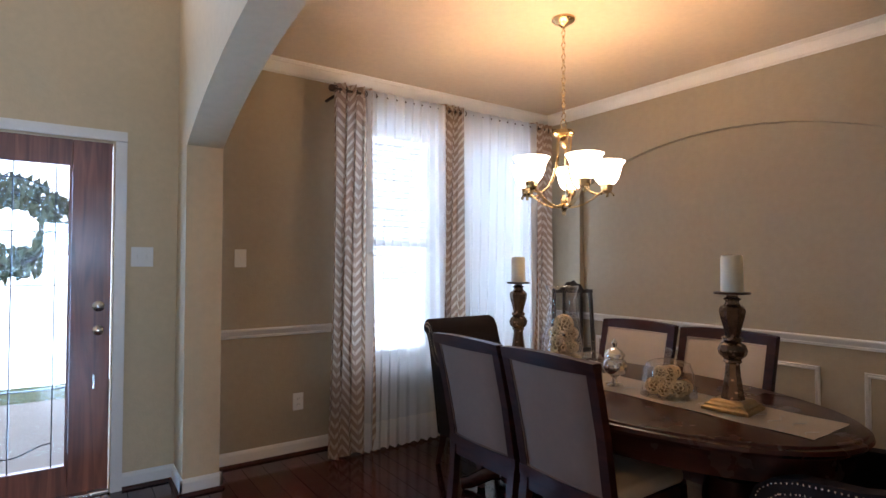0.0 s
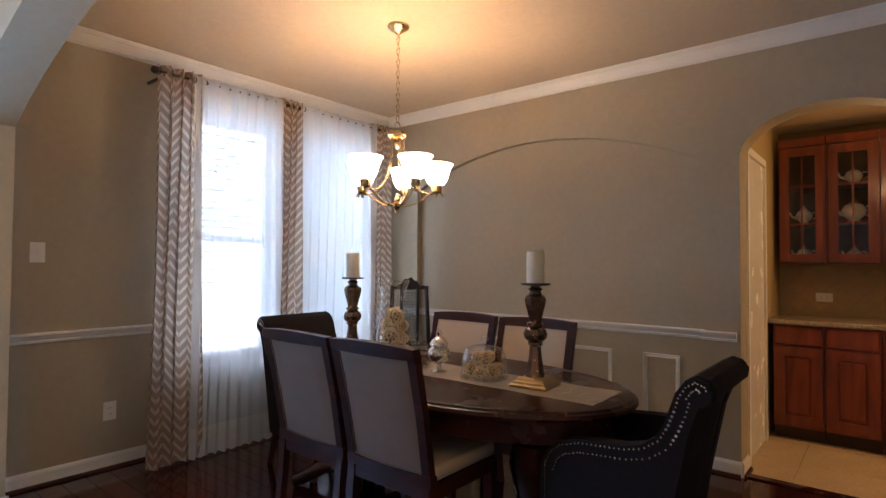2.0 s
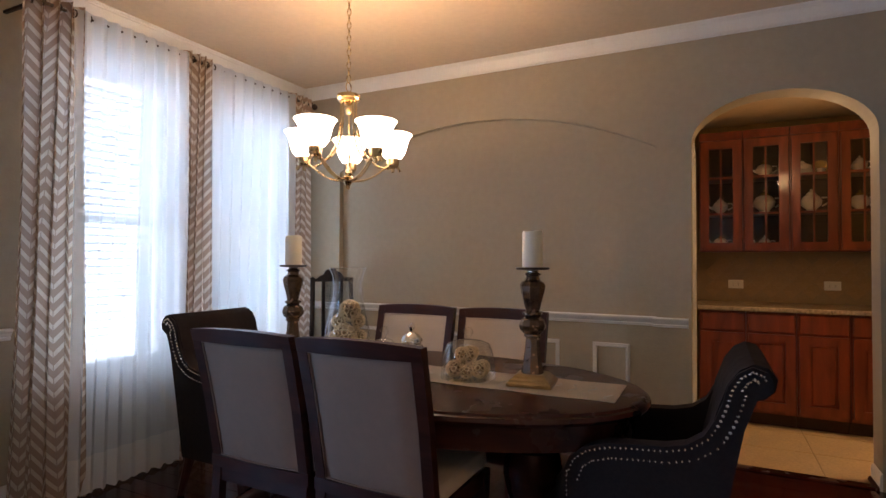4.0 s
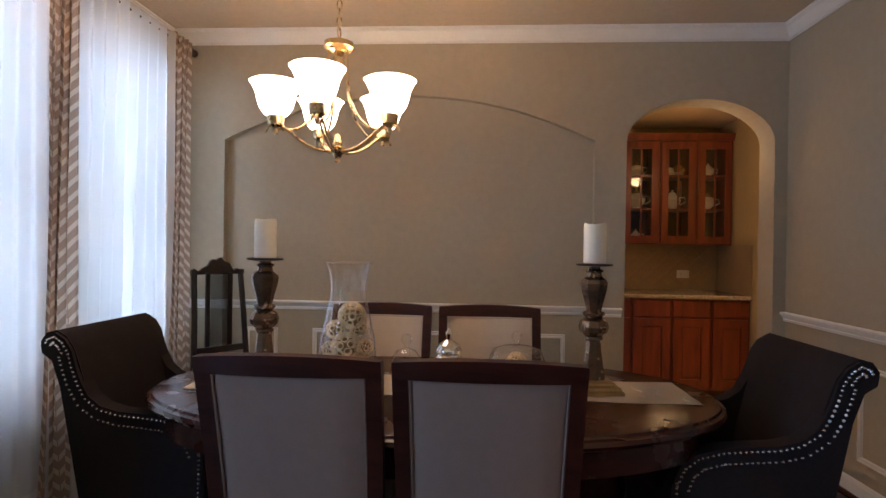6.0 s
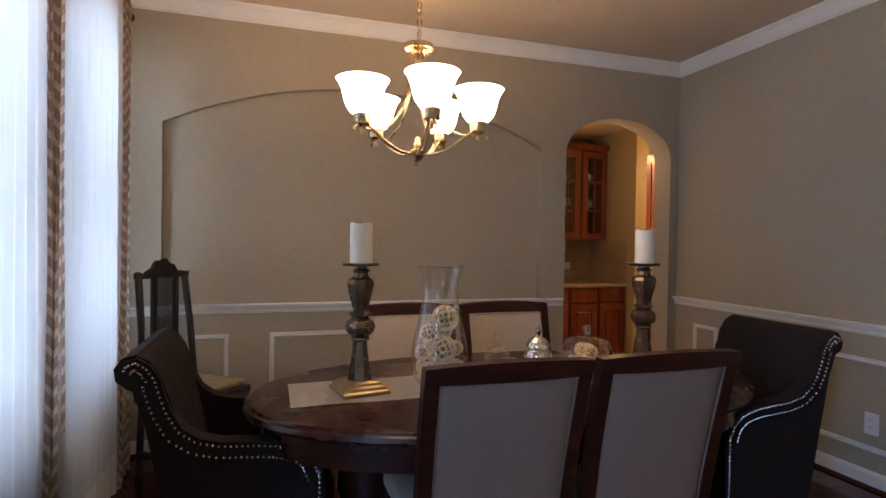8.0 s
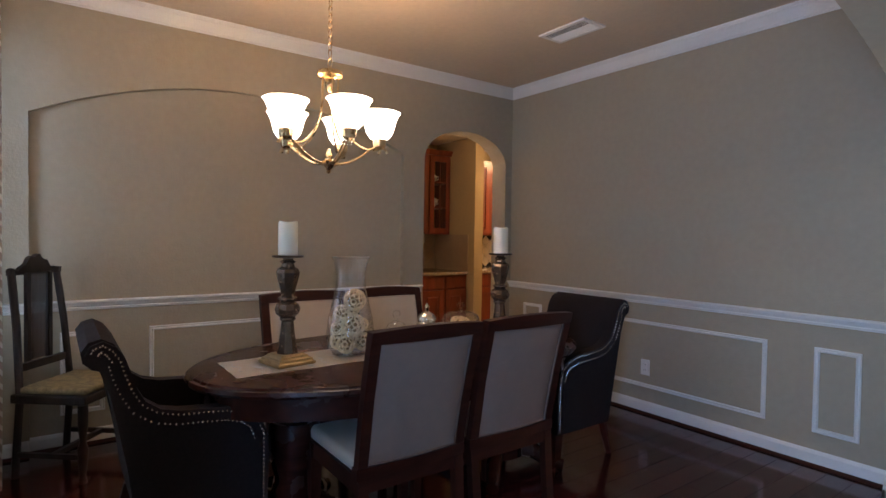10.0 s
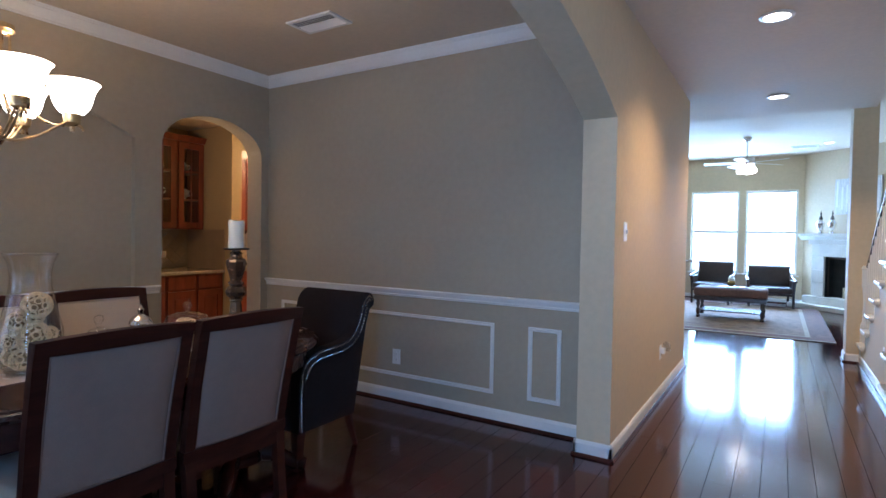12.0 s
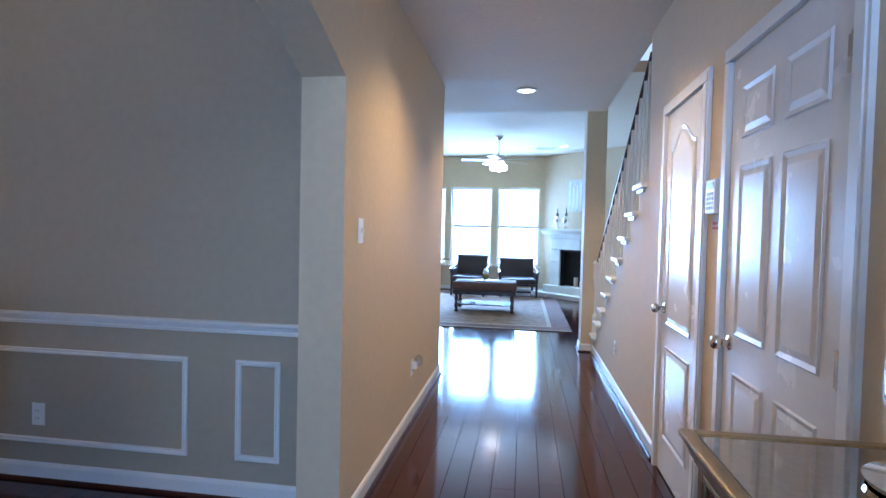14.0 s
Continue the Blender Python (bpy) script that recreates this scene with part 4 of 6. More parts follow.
# ---- upholstered dining chairs ----
def dining_chair(m, front_fabric):
    t = thing("dining_chair", "dark mahogany dining chair with upholstered back and seat", "chair", m, "chairs round the table")

    def back_x(z):
        return -0.20 - 0.11 * max(0.0, (z - 0.45) / 0.52) ** 1.2

    W = 0.243
    for s in (-1, 1):
        pts = [(-0.245, s * 0.212, 0.0), (-0.215, s * 0.218, 0.25), (-0.20, s * 0.222, 0.45), (back_x(0.7), s * 0.226, 0.70), (back_x(0.965), s * 0.229, 0.965)]
        bm = bmesh.new()
        rings = [[bm.verts.new((x + dx * 0.018, y + dy * 0.021, z)) for dx, dy in ((-1, -1), (1, -1), (1, 1), (-1, 1))] for x, y, z in pts]
        for a, b in zip(rings, rings[1:]):
            for k in range(4):
                bm.faces.new((a[k], a[(k + 1) % 4], b[(k + 1) % 4], b[k]))
        bm.faces.new(rings[0])
        bm.faces.new(rings[-1])
        part("back_post", bm, CHAIRWOOD, t)
        part("front_leg", lathe([(0.016, 0.0), (0.018, 0.05), (0.024, 0.33), (0.026, 0.42)], square=True, centre=(0.225, s * 0.225, 0)), CHAIRWOOD, t)

    def rail(name, z0, z1, bow, thick=0.02):
        bm = bmesh.new()
        rows = []
        n = 12
        for i in range(n + 1):
            u = -1 + 2 * i / n
            y = u * (W + 0.006)
            bx = -bow * (1 - u * u)
            crown = 0.012 * (1 - u * u) if z1 > 0.9 else 0
            rows.append([bm.verts.new((back_x(z) + bx + dx * thick, y, z + (crown if z == z1 else 0))) for dx, z in ((-1, z0), (1, z0), (1, z1), (-1, z1))])
        for a, b in zip(rows, rows[1:]):
            for k in range(4):
                bm.faces.new((a[k], a[(k + 1) % 4], b[(k + 1) % 4], b[k]))
        bm.faces.new(rows[0])
        bm.faces.new(rows[-1])
        bmesh.ops.recalc_face_normals(bm, faces=bm.faces[:])
        part(name, bm, CHAIRWOOD, t, smooth=True)

    rail("top_rail", 0.932, 0.977, 0.02, 0.021)
    rail("lower_rail", 0.415, 0.460, 0.012)

    def pad(name, side, material, label):
        bm = bmesh.new()
        nu, nv = 10, 10
        rows = []
        for i in range(nu + 1):
            u = -1 + 2 * i / nu
            row = []
            for j in range(nv + 1):
                v = j / nv
                z = 0.460 + 0.474 * v
                e = min(1.0, 5 * (1 - abs(u)), 10 * min(v, 1 - v))
                puff = 0.006 + 0.014 * math.sin(max(0.0, e) * math.pi / 2)
                row.append(bm.verts.new((back_x(z) - 0.014 * (1 - u * u) + side * puff, u * (0.202 + 0.006 * v), z)))
            rows.append(row)
        for i in range(nu):
            for j in range(nv):
                bm.faces.new((rows[i][j], rows[i + 1][j], rows[i + 1][j + 1], rows[i][j + 1]))
        p = part(name, bm, material, t, label, True)
        loop = [(-0.198, 0.466), (0.198, 0.466), (0.204, 0.928), (-0.204, 0.928)]
        pts = []
        for a, b in zip(loop, loop[1:] + loop[:1]):
            for k in range(8):
                y, z = a[0] + (b[0] - a[0]) * k / 8, a[1] + (b[1] - a[1]) * k / 8
                u = y / 0.205
                pts.append((back_x(z) - 0.014 * (1 - min(1, u * u)) + side * 0.014, y, z))
        part("piping", tube(pts, 0.0035, 6, closed=True), material, p)

    pad("back_outer", -1, LINEN, "taupe linen outer back")
    pad("back_inner", 1, front_fabric, "cream upholstered inner back")
    bm = rbox(-0.175, 0.255, -0.24, 0.24, 0.425, 0.485, 0.022, 3)
    for v in bm.verts:
        if v.co.z > 0.46:
            v.co.z += 0.014 * (1 - (v.co.y / 0.25) ** 2)
    part("seat", bm, front_fabric, t, "cream upholstered seat", True)
    for b in ((-0.21, 0.235, -0.240, -0.215, 0.36, 0.425), (-0.21, 0.235, 0.215, 0.240, 0.36, 0.425), (0.215, 0.240, -0.215, 0.215, 0.36, 0.425), (-0.215, -0.19, -0.215, 0.215, 0.36, 0.425)):
        part("seat_rail", boxes(b), CHAIRWOOD, t)
    return t


ch = dining_chair(pose(1.305, 2.482, 0), CREAMUP)
copy_thing(ch, pose(1.305, 1.956, 0))
copy_thing(ch, pose(1.99, 2.46, 0, 0, 0, 180))
copy_thing(ch, pose(1.99, 1.92, 0, 0, 0, 181))


# ---- black host chairs with nailheads ----
def host_chair(m, label):
    t = thing("host_chair", label, "armchair", m, "black chairs at the table ends")
    # inner back, leaning and rolled over at the top
    prof = [(-0.20, 0.40), (-0.235, 0.60), (-0.275, 0.78), (-0.305, 0.87), (-0.335, 0.915), (-0.37, 0.935), (-0.405, 0.925), (-0.425, 0.895), (-0.42, 0.86), (-0.395, 0.835), (-0.365, 0.825), (-0.345, 0.76), (-0.31, 0.58), (-0.275, 0.32), (-0.20, 0.32)]
    bm = prism([(x, z) for x, z in prof], "y", -0.285, 0.285)
    part("back", bm, BLACKCLOTH, t, "black upholstered rolled back", True)
    edge = [(-0.415, 0.885), (-0.40, 0.915), (-0.365, 0.928), (-0.33, 0.905), (-0.305, 0.865), (-0.290, 0.81), (-0.272, 0.76), (-0.245, 0.71), (-0.20, 0.676), (-0.14, 0.660), (-0.06, 0.654), (0.02, 0.646), (0.09, 0.624), (0.135, 0.585), (0.16, 0.52)]
    side = edge + [(0.165, 0.45), (0.16, 0.22), (-0.25, 0.22), (-0.30, 0.50), (-0.345, 0.74), (-0.375, 0.83), (-0.41, 0.855)]
    for s in (-1, 1):
        y0, y1 = sorted((s * 0.230, s * 0.300))
        part("arm_side", prism(side, "y", y0, y1), BLACKCLOTH, t, "black scooped arm side", True)
        bm = bmesh.new()
        for off, rr in ((0.014, 0.0048), (0.048, 0.0048)):
            acc, last = 0.0, None
            dense = []
            for (ax, az), (bx, bz) in zip(edge, edge[1:]):
                n = max(2, int(math.hypot(bx - ax, bz - az) / 0.002))
                dense += [(ax + (bx - ax) * k / n, az + (bz - az) * k / n) for k in range(n)]
            for i in range(1, len(dense) - 1):
                acc += math.hypot(dense[i][0] - dense[i - 1][0], dense[i][1] - dense[i - 1][1])
                if acc > 0.0145:
                    acc = 0
                    tx, tz = dense[min(i + 8, len(dense) - 1)][0] - dense[max(i - 8, 0)][0], dense[min(i + 8, len(dense) - 1)][1] - dense[max(i - 8, 0)][1]
                    l = math.hypot(tx, tz) or 1
                    o = off if off < 0.03 or dense[i][0] > -0.31 else 0.034
                    ball((dense[i][0] + tz / l * o, s * 0.301, dense[i][1] - tx / l * o), rr, bm, 1)
        for k in range(20):
            ball((0.145, s * 0.301, 0.23 + 0.016 * k), 0.005, bm, 1)
        tagged(part("nailhead_trim", bm, NAIL, t, "two rows of nickel nailheads"), kind="stuff")
    bm = rbox(-0.22, 0.20, -0.235, 0.235, 0.36, 0.49, 0.03, 3)
    part("seat", bm, BLACKCLOTH, t, "black seat cushion", True)
    part("front_rail", boxes((0.10, 0.158, -0.23, 0.23, 0.22, 0.36)), BLACKCLOTH, t)
    for s in (-1, 1):
        part("front_leg", lathe([(0.016, 0.0), (0.028, 0.22)], square=True, centre=(0.125, s * 0.25, 0)), CHAIRWOOD, t)
        part("back_leg", tube([(-0.24, s * 0.25, 0.24), (-0.265, s * 0.25, 0.15), (-0.315, s * 0.25, 0.0)], [0.026, 0.024, 0.017], 8), CHAIRWOOD, t, smooth=True)
    return t


host_chair(pose(1.63, 1.195, 0, 0, 0, 90) @ Matrix.Diagonal((1.08, 0.92, 1.01, 1)), "black nailhead armchair with a rolled back near the arch")
host_chair(pose(1.72, 3.105, 0, 0, 0, -90) @ Matrix.Diagonal((1.05, 0.92, 1.02, 1)), "black nailhead armchair with a rolled back near the windows")

# ---- antique chair in the corner ----
oc = thing("antique_chair", "dark carved antique side chair with cane back and patterned seat", "chair", pose(2.95, 3.52, 0, 0, 0, 231))
for s in (-1, 1):
    part("back_post", tube([(-0.20, s * 0.18, 0), (-0.17, s * 0.18, 0.42), (-0.20, s * 0.165, 0.8), (-0.24, s * 0.155, 1.10)], 0.019, 8), OLDWOOD, oc, smooth=True)
    part("front_leg", lathe([(0.022, 0.0), (0.014, 0.04), (0.022, 0.10), (0.026, 0.18), (0.014, 0.22), (0.024, 0.30), (0.024, 0.41)], 14, (0.19, s * 0.20, 0)), OLDWOOD, oc, smooth=True)
    part("splat_post", boxes((-0.228, -0.205, s * 0.075 - 0.012, s * 0.075 + 0.012, 0.58, 1.08)), OLDWOOD, oc)
    part("side_stretcher", boxes((-0.17, 0.19, s * 0.19 - 0.01, s * 0.19 + 0.01, 0.12, 0.145)), OLDWOOD, oc)
crest = [(-0.175, 1.07)] + [(-0.175 + 0.35 * i / 20, 1.10 + 0.075 * max(0, math.sin(math.pi * (i - 4) / 12) if 4 <= i <= 16 else 0) + 0.01 * math.sin(i * 1.9)) for i in range(21)] + [(0.175, 1.07)]
bm = prism(crest, "x", -0.25, -0.222)
part("crest_rail", bm, OLDWOOD, oc, "carved arched crest")
part("lower_back_rail", boxes((-0.205, -0.18, -0.165, 0.165, 0.56, 0.60)), OLDWOOD, oc)
bm = bmesh.new()
for i in range(34):
    z = 0.62 + 0.45 * i / 33
    box(bm, -0.222, -0.219, -0.063, 0.063, z - 0.002, z + 0.002)
for i in range(14):
    y = -0.06 + 0.12 * i / 13
    box(bm, -0.2185, -0.2155, y - 0.002, y + 0.002, 0.60, 1.08)
tagged(part("cane_panel", bm, OLDWOOD, oc, "woven cane panel"), kind="stuff")
part("seat_frame", rbox(-0.19, 0.215, -0.22, 0.22, 0.41, 0.455, 0.006), OLDWOOD, oc)
part("seat_cushion", rbox(-0.16, 0.20, -0.20, 0.20, 0.455, 0.49, 0.015, 3), mat("gold_brocade", (0.26, 0.20, 0.10), 0.85, var=0.5, scale=30), oc, "gold patterned cushion", True)
part("cross_stretcher", boxes((0.0, 0.025, -0.19, 0.19, 0.12, 0.145)), OLDWOOD, oc)

# ---- chandelier ----
CHX, CHY = 1.750, 2.557
cd = thing("chandelier", "antique brass five-light chandelier with lit opal glass shades", "chandelier", pose(CHX, CHY, 0))
part("canopy", lathe([(0.001, CEILZ), (0.066, CEILZ), (0.066, CEILZ - 0.012), (0.050, CEILZ - 0.028), (0.022, CEILZ - 0.040), (0.010, CEILZ - 0.055), (0.001, CEILZ - 0.056)], 28), BRASS, cd, smooth=True)
z, k = CEILZ - 0.05, 0
link = None
while z > 2.155:
    if link is None:
        o = part("chain_link", tube([(0.010 * math.cos(a * 0.7854), 0, 0.021 * math.sin(a * 0.7854)) for a in range(8)], 0.0027, 6, closed=True), BRASS, cd, smooth=True)
        link = o.data
    else:
        o = new("chain_link", link)
        o.parent = cd
    o.matrix_local = pose(0, 0, z, 0, 0, 90 * (k % 2) + 20)
    z, k = z - 0.034, k + 1
part("ring", tube([(0.022 * math.cos(a * 0.5236), 0, 2.125 + 0.024 * math.sin(a * 0.5236)) for a in range(12)], 0.0035, 6, closed=True), BRASS, cd, smooth=True)
part("crown_hub", lathe([(0.006, 2.10), (0.020, 2.095), (0.058, 2.085), (0.060, 2.065), (0.050, 2.055), (0.020, 2.05), (0.022, 2.02), (0.012, 1.99), (0.001, 1.985)], 28), BRASS, cd, smooth=True)
part("bottom_hub", lathe([(0.001, 1.602), (0.012, 1.609), (0.010, 1.619), (0.024, 1.642), (0.030, 1.657), (0.034, 1.662), (0.018, 1.672), (0.020, 1.687), (0.012, 1.702), (0.010, 1.717), (0.001, 1.722)], 24), BRASS, cd, smooth=True)
arm = None
for a in range(5):
    q = 72 * a + 33
    if arm is None:
        pieces = []
        up = [(0.04, 0, 2.06), (0.042, 0, 1.95), (0.055, 0, 1.871), (0.09, 0, 1.791), (0.15, 0, 1.736), (0.215, 0, 1.726), (0.24, 0, 1.741)]
        lo = [(0.02, 0.007, 1.648), (0.08, 0.007, 1.655), (0.14, 0.007, 1.683), (0.19, 0.007, 1.721), (0.225, 0.007, 1.741), (0.265, 0.007, 1.733), (0.278, 0.007, 1.713)]

        def smooth(p, n=5):
            out = []
            for i in range(len(p) - 1):
                a0, b0, c0, d0 = (Vector(p[max(i - 1, 0)]), Vector(p[i]), Vector(p[i + 1]), Vector(p[min(i + 2, len(p) - 1)]))
                for k in range(n):
                    s = k / n
                    out.append(0.5 * ((2 * b0) + (-a0 + c0) * s + (2 * a0 - 5 * b0 + 4 * c0 - d0) * s * s + (-a0 + 3 * b0 - 3 * c0 + d0) * s ** 3))
            return out + [Vector(p[-1])]

        arm = [("upper_arm", tube(smooth(up), 0.005, 8), BRASS), ("lower_arm", tube(smooth(lo), 0.005, 8), BRASS), ("lower_arm", tube(smooth([(x, -y, z) for x, y, z in lo]), 0.005, 8), BRASS),
               ("lamp_cup", lathe([(0.008, 1.706), (0.010, 1.726), (0.030, 1.741), (0.034, 1.776), (0.032, 1.781)], 20, (0.24, 0, 0)), BRASS),
               ("glass_shade", lathe([(0.030, 1.776), (0.045, 1.783), (0.062, 1.806), (0.072, 1.836), (0.078, 1.866), (0.092, 1.896), (0.101, 1.906), (0.097, 1.908), (0.088, 1.896), (0.074, 1.866), (0.068, 1.836), (0.058, 1.808), (0.040, 1.789), (0.028, 1.783)], 32, (0.24, 0, 0)), SHADE)]
        arm = [(n, part(n, b, mt, cd, "lit opal glass bell shade" if n == "glass_shade" else "", True, pose(0, 0, 0, 0, 0, q)).data) for n, b, mt in arm]
    else:
        for n, me in arm:
            o = new(n, me)
            o.parent = cd
            o.matrix_local = pose(0, 0, 0, 0, 0, q)
            if n == "glass_shade":
                o["label"] = "lit opal glass bell shade"


# ---- curtains ----
def drape(name, x0, x1, y, ztop, zbot, folds, depth, material, label, category, flare=1.0, hem=0.0, seed=0, group=""):
    rngd = random.Random(seed)
    ph = [rngd.uniform(-0.5, 0.5) for _ in range(6)]
    bm = bmesh.new()
    nu, nv = folds * 14, 26
    uvs = {}
    rows = []
    cx, hw = (x0 + x1) / 2, (x1 - x0) / 2
    for j in range(nv + 1):
        v = j / nv
        z = ztop + (zbot - ztop) * v
        row, acc, last = [], 0.0, None
        for i in range(nu + 1):
            u = i / nu
            w = 1 + (flare - 1) * v ** 2
            xx = cx + hw * w * (2 * u - 1) + 0.012 * math.sin(5 * u + 3 * v + ph[0])
            a = 2 * math.pi * folds * (u + 0.03 * math.sin(4 * u + ph[1]) * v) + ph[2]
            dd = depth * (0.75 + 0.35 * math.sin(3 * u + 2 * v + ph[3])) * (0.8 + 0.3 * v)
            p = Vector((xx + 0.25 * dd * math.sin(2 * a), y + dd * math.sin(a), z + (0.008 * math.sin(a * 1.3 + ph[4]) if j == nv else 0)))
            if last is not None:
                acc += (Vector((p.x, p.y, 0)) - Vector((last.x, last.y, 0))).length
            last = p
            vt = bm.verts.new(p)
            uvs[vt] = (acc, z)
            row.append(vt)
        rows.append(row)
    layer = bm.loops.layers.uv.new("UVMap")
    for j in range(nv):
        for i in range(nu):
            f = bm.faces.new((rows[j][i], rows[j][i + 1], rows[j + 1][i + 1], rows[j + 1][i]))
            if hem and rows[j][i].co.z < zbot + hem:
                f.material_index = 1
    for f in bm.faces:
        for lp in f.loops:
            lp[layer].uv = uvs[lp.vert]
    t = thing(name, label, category, pose(0, 0, 0), group)
    part("cloth", bm, material, t, smooth=True)
    return t


ROD_Y, ROD_Z = 3.87, 2.52
cur = [drape("chevron_curtain", 0.925, 1.225, ROD_Y, 2.565, 0.012, 4, 0.045, CHEVRON, "tan and cream chevron grommet curtain gathered to the floor", "curtain", 1.18, 0, 3, "curtain panels"),
       drape("chevron_curtain", 1.795, 2.04, ROD_Y, 2.565, 0.012, 4, 0.040, CHEVRON, "tan and cream chevron curtain gathered between the windows", "curtain", 1.1, 0, 5, "curtain panels"),
       drape("chevron_curtain", 2.75, 3.02, ROD_Y, 2.565, 0.012, 4, 0.040, CHEVRON, "tan and cream chevron curtain gathered near the corner", "curtain", 1.1, 0, 8, "curtain panels")]
for a, b, sd in ((1.15, 1.85, 11), (2.0, 2.83, 12)):
    drape("sheer_curtain", a, b, ROD_Y - 0.018, 2.548, 0.015, 9, 0.016, [SHEER, SHEERTOP], "thin white sheer curtain over the window", "curtain", 1.0, 0.22, sd, "sheer curtains")
for c in cur:
    xs = [v.co.x for v in c.children[0].data.vertices]
    for k in range(5):
        x = min(xs) + 0.03 + (max(xs) - min(xs) - 0.06) * k / 4
        part("grommet", tube([(0, 0.021 * math.cos(a * 0.5236), 0.021 * math.sin(a * 0.5236)) for a in range(12)], 0.004, 6, closed=True), BRONZE, c, "", True, pose(x, ROD_Y, ROD_Z, 0, 0, 25))
rod = thing("curtain_rod", "dark bronze curtain rod with ball ends", "curtain rod", pose(0, 0, 0))
part("rod", tube([(0.925, ROD_Y, ROD_Z), (1.93, ROD_Y, ROD_Z), (3.04, ROD_Y, ROD_Z)], 0.009, 12), BRONZE, rod, smooth=True)
for x in (0.905, 3.062):
    part("finial", ball((x, ROD_Y, ROD_Z), 0.026), BRONZE, rod, smooth=True)
for x in (0.97, 1.92, 2.98):
    part("bracket", boxes((x - 0.008, x + 0.008, ROD_Y, WY, ROD_Z - 0.025, ROD_Z - 0.011)), BRONZE, rod)

# ---- pantry cabinets ----
def cab_door(parent, y0, y1, x, z0, z1, glazed):
    """A framed cabinet door facing -x."""
    d = part("door", boxes((x - 0.022, x, y0, y0 + 0.06, z0, z1), (x - 0.022, x, y1 - 0.06, y1, z0, z1), (x - 0.022, x, y0 + 0.06, y1 - 0.06, z0, z0 + 0.06), (x - 0.022, x, y0 + 0.06, y1 - 0.06, z1 - 0.06, z1)), CABWOOD, parent)
    if glazed:
        part("pane", boxes((x - 0.012, x - 0.009, y0 + 0.06, y1 - 0.06, z0 + 0.06, z1 - 0.06)), PANE, d).visible_shadow = False
        ym = (y0 + y1) / 2
        part("muntin", boxes((x - 0.018, x - 0.006, ym - 0.006, ym + 0.006, z0 + 0.06, z1 - 0.06)), CABWOOD, d)
        for k in (1, 2):
            zz = z0 + (z1 - z0) * k / 3
            part("muntin", boxes((x - 0.017, x - 0.007, y0 + 0.06, y1 - 0.06, zz - 0.006, zz + 0.006)), CABWOOD, d)
    else:
        part("raised_field", rbox(x - 0.020, x - 0.004, y0 + 0.075, y1 - 0.075, z0 + 0.075, z1 - 0.075, 0.007, 1), CABWOOD, d)
        part("sunk_field", boxes((x - 0.010, x - 0.003, y0 + 0.06, y1 - 0.06, z0 + 0.06, z1 - 0.06)), CABWOOD, d)
    return d


CABX = 4.65
cuts = [1.0, 0.675, 0.345, 0.02, -0.30]
for k in range(4):
    y1, y0 = cuts[k] - 0.002, cuts[k + 1] + 0.002
    t = thing("wall_cabinet", "cherry wall cabinet with a glazed door and china inside", "cabinet", pose(0, 0, 0), "pantry wall cabinets")
    part("carcass", boxes((CABX + 0.001, 4.949, y0, y0 + 0.018, 1.33, 2.27), (CABX + 0.001, 4.949, y1 - 0.018, y1, 1.33, 2.27), (CABX + 0.001, 4.949, y0 + 0.018, y1 - 0.018, 1.33, 1.35), (CABX + 0.001, 4.949, y0 + 0.018, y1 - 0.018, 2.25, 2.27)), CABWOOD, t)
    part("back_board", boxes((4.935, 4.948, y0 + 0.018, y1 - 0.018, 1.35, 2.25)), CABSHADE, t)
    for z in (1.64, 1.94):
        part("shelf", boxes((CABX + 0.02, 4.934, y0 + 0.018, y1 - 0.018, z, z + 0.015)), CABWOOD, t)
    cab_door(t, y0 + 0.012, y1 - 0.012, CABX, 1.345, 2.255, True)
    part("cornice", prism([(CABX - 0.024, 2.27), (CABX - 0.055, 2.33), (CABX + 0.05, 2.33), (CABX + 0.05, 2.27)], "y", y0, y1), CABWOOD, t)
    b = thing("base_cabinet", "cherry base cabinet with a drawer and panelled door", "cabinet", pose(0, 0, 0), "pantry base cabinets")
    part("carcass", boxes((4.301, 4.948, y0, y1, 0.10, 0.865)), CABWOOD, b)
    part("toe_kick", boxes((4.36, 4.948, y0, y1, 0.0, 0.10)), CABSHADE, b)
    part("drawer_front", rbox(4.280, 4.300, y0 + 0.012, y1 - 0.012, 0.715, 0.855, 0.006, 1), CABWOOD, b)
    cab_door(b, y0 + 0.012, y1 - 0.012, 4.30, 0.13, 0.70, False)
ct = thing("worktop", "speckled granite worktop on the pantry cabinets", "worktop", pose(0, 0, 0))
part("slab", rbox(4.265, 4.948, -0.303, 1.037, 0.867, 0.902, 0.008, 2), GRANITE, ct)
bs = thing("backsplash", "tan diagonal tile backsplash behind the worktop", "backsplash", pose(0, 0, 0))
bs["kind"] = "structure"
part("grout", boxes((4.940, 4.949, -0.303, 1.037, 0.903, 1.329)), GROUT, bs)
tm2 = None
for i in range(-6, 16):
    for j in range(0, 7):
        y, z = -0.36 + 0.148 * i + (0.074 if j % 2 else 0), 0.93 + 0.074 * j
        if -0.22 < y < 0.97 and 0.975 < z < 1.26:
            if tm2 is None:
                o = part("tile", rbox(-0.003, 0.003, -0.0505, 0.0505, -0.0505, 0.0505, 0.0015, 1), BACKSPLASH, bs)
                tm2 = o.data
            else:
                o = new("tile", tm2)
                o.parent = bs
            o.matrix_local = pose(4.938, y, z, 45)
struct("backsplash_return", boxes((4.28, 4.938, -0.304, -0.297, 0.903, 1.33)), BACKSPLASH, "tan tile on the pantry end wall", "backsplash")
